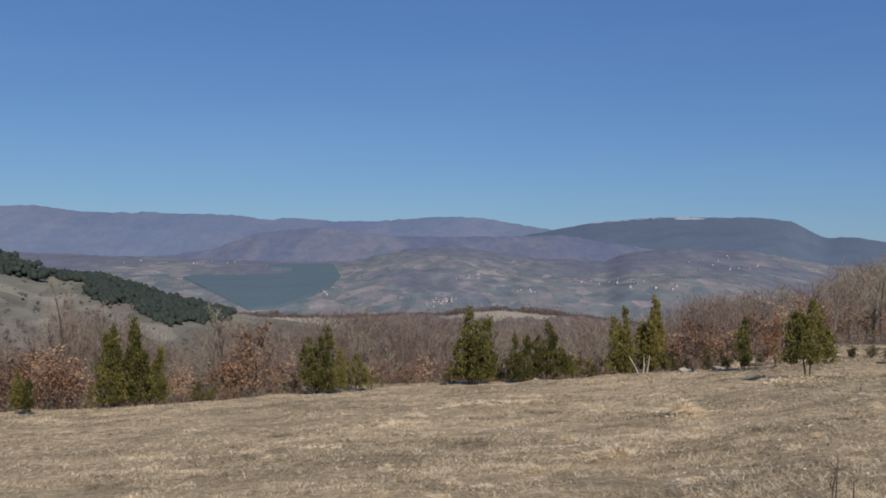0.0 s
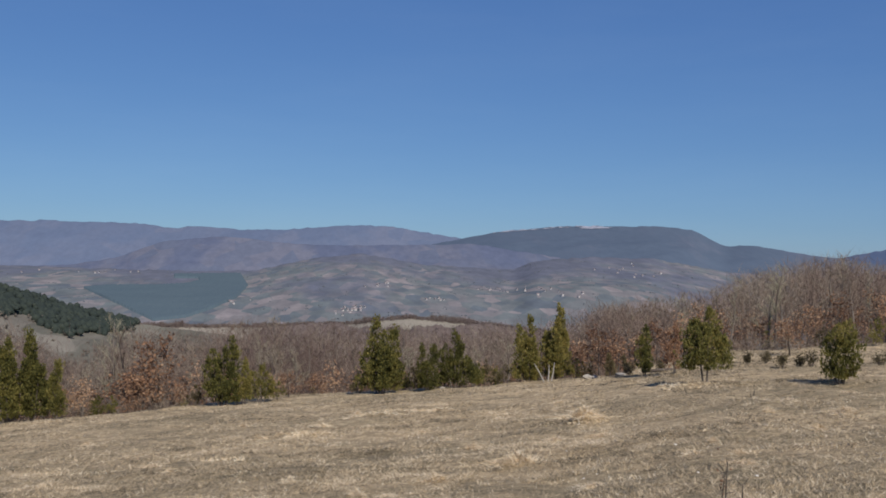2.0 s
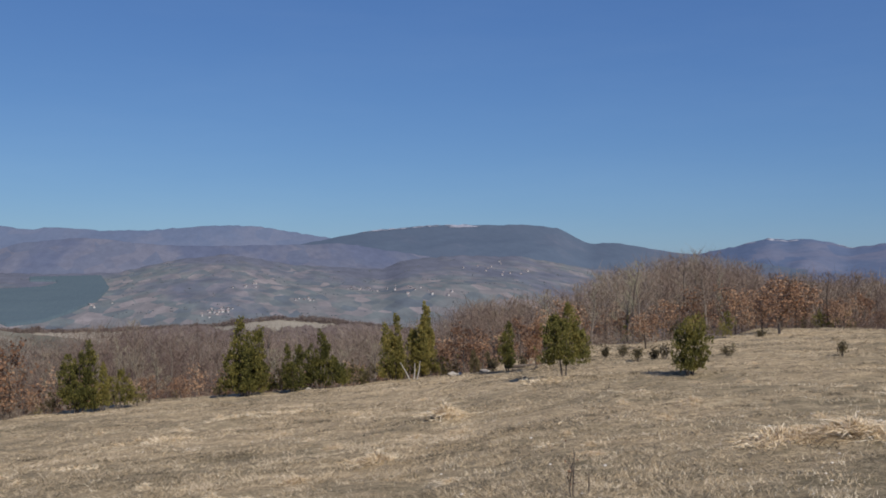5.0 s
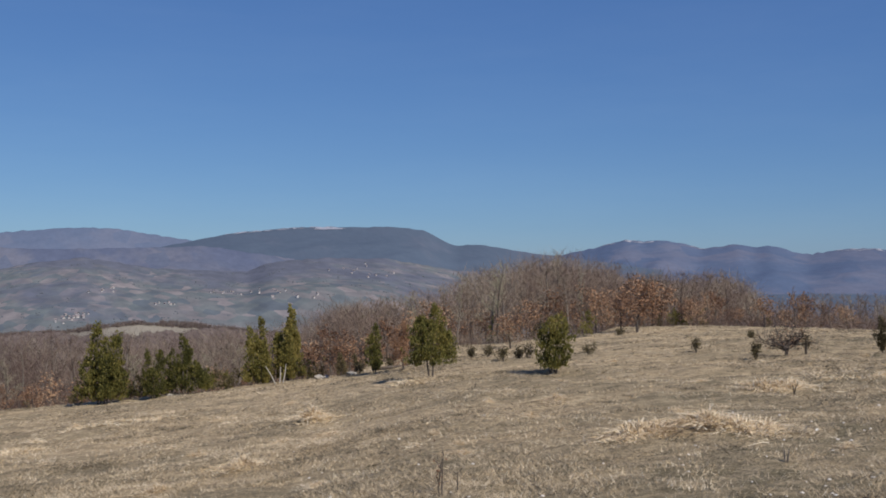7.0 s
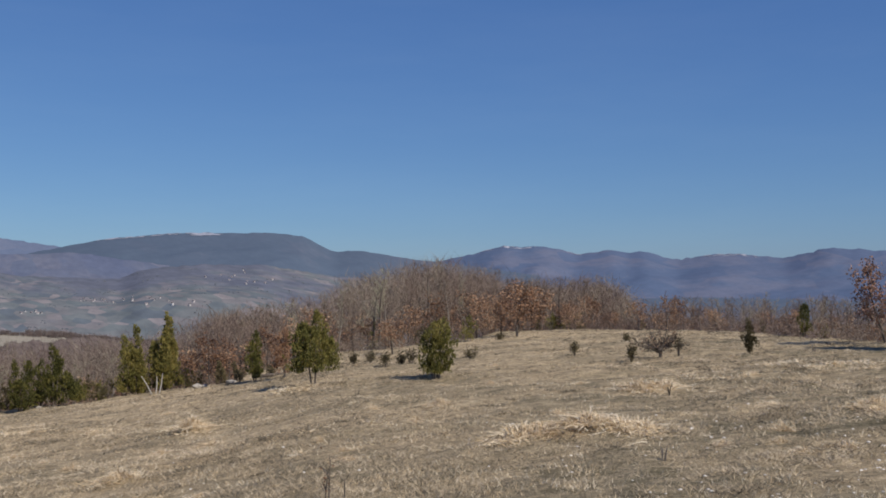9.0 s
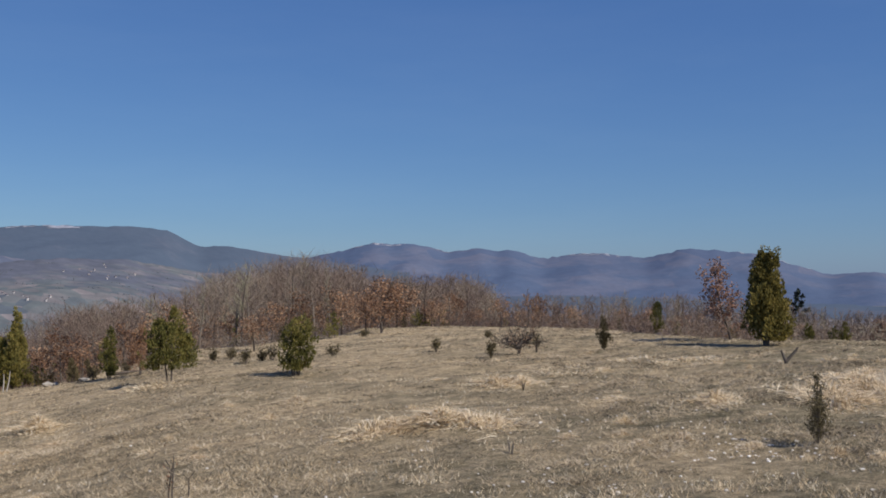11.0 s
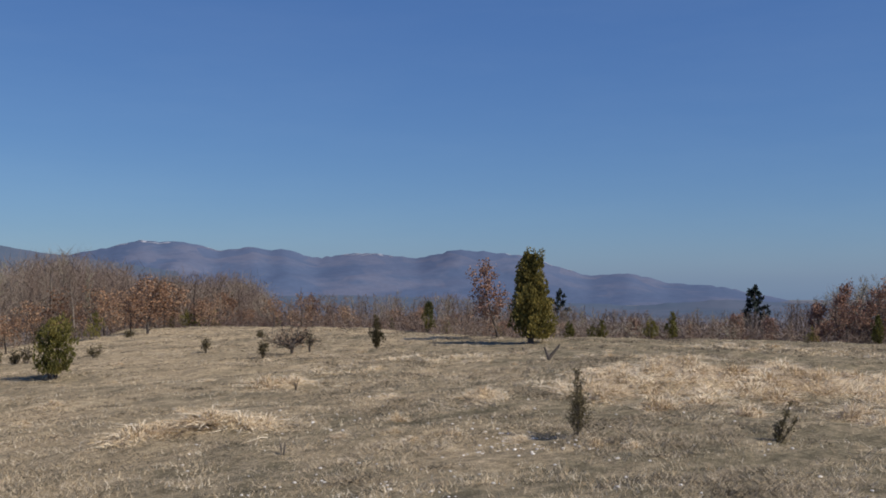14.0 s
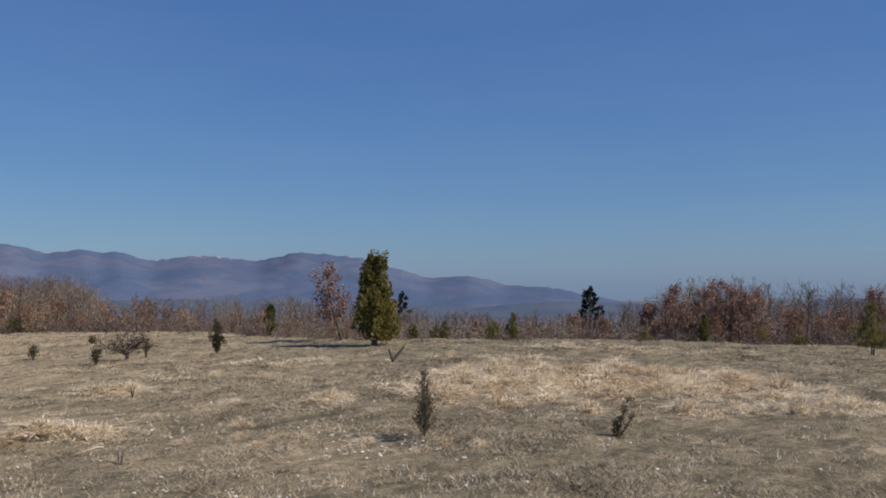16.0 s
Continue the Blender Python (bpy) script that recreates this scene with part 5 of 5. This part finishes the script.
# ---- grass and stones ----
def build_grass():
    g = np.random.default_rng(77)

    def sheet(x, y, r, spread, length, rise, wide):
        m = len(x)
        base = np.stack([x, y, ground_z(x, y) + roughness(x, y) - 0.015], -1)
        head = g.normal(0.6, spread, m)
        d = unit(np.stack([np.cos(head), np.sin(head), rise], -1))
        tip = base + d * length[:, None]
        side = unit(np.cross(d, g.normal(0, 1, d.shape))) * (wide * (0.002 + 0.00024 * r))[:, None]
        return np.stack([base - side, base + side, tip], 1).reshape(-1, 3)

    # a thin matted cover
    n = 440000
    a = g.uniform(-27, 83, n)
    r = 9.5 + (crest_at(a) - 8.5) * g.random(n) ** 1.35
    x, y = r * np.sin(np.radians(a)), r * np.cos(np.radians(a))
    turf = np.clip((x - 1.3 * y + 23) / 28, 0, 1)
    want = np.clip(0.60 - 0.32 * turf + 2.1 * fbm(x * 0.28, y * 0.6, 5, 4, 0.6), 0.06, 1)
    keep = g.random(n) < want
    x, y, r, want = x[keep], y[keep], r[keep], want[keep]
    v = [sheet(x, y, r, 1.4, (0.04 + 0.05 * want) * g.uniform(0.6, 1.5, len(x)) * (1 + r / 60), np.clip(g.normal(0.3, 0.2, len(x)), 0.05, 1), 1.0)]
    # clumps, taller where straw has drifted together
    n = 42000
    a = g.uniform(-27, 83, n)
    r = 9.5 + (crest_at(a) - 9.0) * g.random(n) ** 1.15
    x, y = r * np.sin(np.radians(a)), r * np.cos(np.radians(a))
    dr = heaped(a, r, x, y)
    keep = g.random(n) < np.clip(0.16 - 0.10 * np.clip((x - 1.3 * y + 23) / 28, 0, 1) + 1.3 * fbm(x * 0.4, y * 0.9, 8, 4, 0.6) + 1.5 * dr, 0.02, 1)
    x, y, r, dr = x[keep], y[keep], r[keep], np.clip(dr[keep], 0, 1.3)
    k = 40
    size = 0.045 + 0.055 * g.random(len(x)) + 0.08 * dr
    x, y = np.repeat(x, k), np.repeat(y, k)
    r, dr, size = np.repeat(r, k), np.repeat(dr, k), np.repeat(size, k)
    x, y = x + g.normal(0, 1, len(x)) * size * 1.1, y + g.normal(0, 1, len(y)) * size * 0.8
    v.append(sheet(x, y, r, 2.2, size * g.uniform(0.7, 1.9, len(x)), np.clip(g.normal(0.5, 0.35, len(x)) - 0.22 * np.clip(dr, 0, 1), 0.06, 1.6), 1.15))
    n = 120000
    a = g.uniform(-27, 83, n)
    r2 = 9.8 + 16 * g.random(n) ** 1.6
    x, y = r2 * np.sin(np.radians(a)), r2 * np.cos(np.radians(a))
    keep = g.random(n) < np.clip(0.12 + 2.4 * fbm(x * 1.5, y * 1.5, 23, 3, 0.6), 0.02, 1)
    x, y, r2 = x[keep], y[keep], r2[keep]
    v.append(sheet(x, y, r2, 2.5, g.uniform(0.04, 0.12, len(x)), g.uniform(0.2, 2.2, len(x)), 0.9))
    # long strands lying over the drifts
    n = 110000
    a = g.uniform(24, 80, n)
    r3 = 10.5 + 18 * g.random(n)
    lx, ly = r3 * np.sin(np.radians(a)), r3 * np.cos(np.radians(a))
    keep = g.random(n) < np.clip(heaped(a, r3, lx, ly) - 0.18, 0, 0.8)
    lx, ly, r3 = lx[keep], ly[keep], r3[keep]
    v.append(sheet(lx, ly, r3, 1.1, g.uniform(0.12, 0.42, len(lx)), np.clip(g.normal(0.22, 0.22, len(lx)), 0.03, 1.0), 0.9))
    straw = np.concatenate([np.zeros(len(v[0]) // 3, bool), dr > 0.28, np.ones(len(x) + len(lx), bool)])
    v = np.concatenate(v)
    me = raw_mesh("dry_grass", v, np.arange(len(v)).reshape(-1, 3), [M_GRASS, M_TUFT], straw)
    tagged(new("dry_grass", me), "short matted straw-coloured winter grass over the meadow", "grass", kind="stuff")


build_grass()


def tuft(seed, n=560, h=0.3, w=0.7):
    g = np.random.default_rng(seed)
    root = thing("grass_tuft", "heap of tall pale straw grass lying in the meadow", "grass", "straw tufts in the meadow")
    q = g.normal(0, 0.26, (n, 2)) * w * np.array([1.25, 0.8])
    hump = np.exp(-(q ** 2).sum(1) / (0.10 * w * w)) * g.uniform(0.6, 1.1, n)
    base = np.stack([q[:, 0], q[:, 1], hump * h * 0.35 - 0.03], -1)
    az = g.uniform(0, 2 * np.pi, n)
    out = np.stack([np.cos(az), np.sin(az), np.zeros(n)], -1)
    mid = base + out * 0.07 * g.uniform(0.3, 1.4, (n, 1)) + np.array([0, 0, 1]) * (h * (0.12 + 0.5 * hump) * g.uniform(0.4, 1.2, n))[:, None]
    tip = mid + out * 0.24 * g.uniform(0.3, 1.5, (n, 1)) - np.array([0, 0, 1]) * (h * 0.3 * g.uniform(-0.5, 1.0, n))[:, None]
    side = unit(np.cross(mid - base, g.normal(0, 1, base.shape))) * 0.0055
    v = np.stack([base - side, base + side, mid + side, mid - side, tip], 1).reshape(-1, 3)
    k = np.arange(n) * 5
    f = np.concatenate([np.stack([k, k + 1, k + 2], -1), np.stack([k, k + 2, k + 3], -1), np.stack([k + 3, k + 2, k + 4], -1)])
    child("foliage", raw_mesh("foliage", v, f, [M_TUFT]), root)
    return root


tufts = [tuft(400 + i) for i in range(4)]
TUFTS = [(12.61, 23.5, 0.30, 0.7), (30.56, 15.7, 0.31, 0.85), (31.6, 15.9, 0.25, 0.8), (34.4, 16.1, 0.24, 0.9), (35.93, 16, 0.27, 1.0), (37.2, 16.2, 0.22, 0.9), (26.12, 22, 0.2, 0.55), (8.76, 17.2, 0.24, 0.6),
         (37.13, 22.7, 0.28, 0.9), (38.4, 22.9, 0.22, 0.8), (49.22, 18.6, 0.25, 0.65), (44.5, 16.1, 0.2, 0.4), (47.65, 14.8, 0.17, 0.45), (54.87, 19.9, 0.42, 0.8), (57.05, 21, 0.3, 0.85),
         (60.27, 25.9, 0.4, 1.0), (60.41, 21.8, 0.3, 0.85), (62.81, 22.3, 0.42, 1.1), (64.87, 25.8, 0.3, 1.1), (64.28, 21.4, 0.33, 1.0), (68.86, 23.8, 0.31, 1.2), (71.05, 23.2, 0.22, 0.8)]
g = np.random.default_rng(55)
for _ in range(60):
    TUFTS.append((g.uniform(54.5, 76), g.uniform(17.5, 26), g.uniform(0.14, 0.38), g.uniform(0.5, 1.15)))
for _ in range(26):
    TUFTS.append((g.uniform(-22, 60), g.uniform(14, 34), g.uniform(0.06, 0.12), g.uniform(0.3, 0.6)))
for _ in range(44):
    TUFTS.append((g.uniform(-22, 58), g.uniform(12.5, 32), g.uniform(0.10, 0.19), g.uniform(0.25, 0.5)))
for i, (a, r, h, w) in enumerate(TUFTS):
    p = at(a, r)
    m = placed(a, r, 77 * i, (w / 0.7, w / 0.7, h / 0.3), float(roughness(p.x, p.y)) - 0.02)
    if i >= 4:
        copy_thing(tufts[i % 4], m)
for src, (a, r, h, w) in zip(tufts, TUFTS):
    p = at(a, r)
    src.matrix_world = placed(a, r, 0, (w / 0.7, w / 0.7, h / 0.3), float(roughness(p.x, p.y)) - 0.02)


def stone(seed, material=None):
    g = np.random.default_rng(seed)
    bm = bmesh.new()
    bmesh.ops.create_icosphere(bm, subdivisions=1, radius=1)
    for v in bm.verts:
        v.co *= g.uniform(0.7, 1.15)
        v.co.z *= 0.6
    me = bpy.data.meshes.new("stone")
    bm.to_mesh(me)
    bm.free()
    me.materials.append(material or M_STONE)
    return me


stones = [stone(500 + i) for i in range(4)]
rocks = [stone(510 + i, M_ROCK) for i in range(3)]
for i in range(290):
    a = g.uniform(-20, 78) if i < 80 else g.normal(46, 10) if i < 230 else g.normal(51.6, 2.0)
    r = 10.3 + 10 * g.random() ** 1.5 if i < 230 else g.uniform(13.4, 15.2)
    s = g.uniform(0.010, 0.027)
    ob = tagged(new("stone", stones[i % 4]), "small pale stone lying in the grass", "stone", "pale stones in the grass")
    p = at(a, r)
    p.z += float(roughness(p.x, p.y)) + s * 0.2
    ob.matrix_world = Matrix.Translation(p) @ pose(0, 0, 0, 0, 0, 40 * i) @ Matrix.Diagonal((s * 1.3, s, s, 1))

for i, (a, r, s) in enumerate([(12.95, 41.5, 0.2), (13.35, 41.2, 0.14), (14.75, 40.2, 0.18), (4.9, 42.6, 0.13)]):
    ob = tagged(new("rock", rocks[i % 3]), "weathered pale rock at the meadow's rim", "rock", "rocks at the rim")
    ob.matrix_world = Matrix.Translation(at(a, r, s * 0.25)) @ pose(0, 0, 0, 0, 0, 70 * i) @ Matrix.Diagonal((s * 1.5, s, s, 1))
log = thing("fallen_branch", "dark fallen branch lying in dry grass", "branch")
child("limb", raw_mesh("limb", *seg_tubes([((-0.9, 0, 0.06), (0.1, 0.1, 0.10), 0.06, 0.05), ((0.1, 0.1, 0.10), (0.9, 0.0, 0.16), 0.05, 0.02), ((0.1, 0.1, 0.10), (0.5, 0.5, 0.25), 0.03, 0.01)], 7), [M_BARK], None, True), log)
set_at(log, 17.1, 38.5, 10)
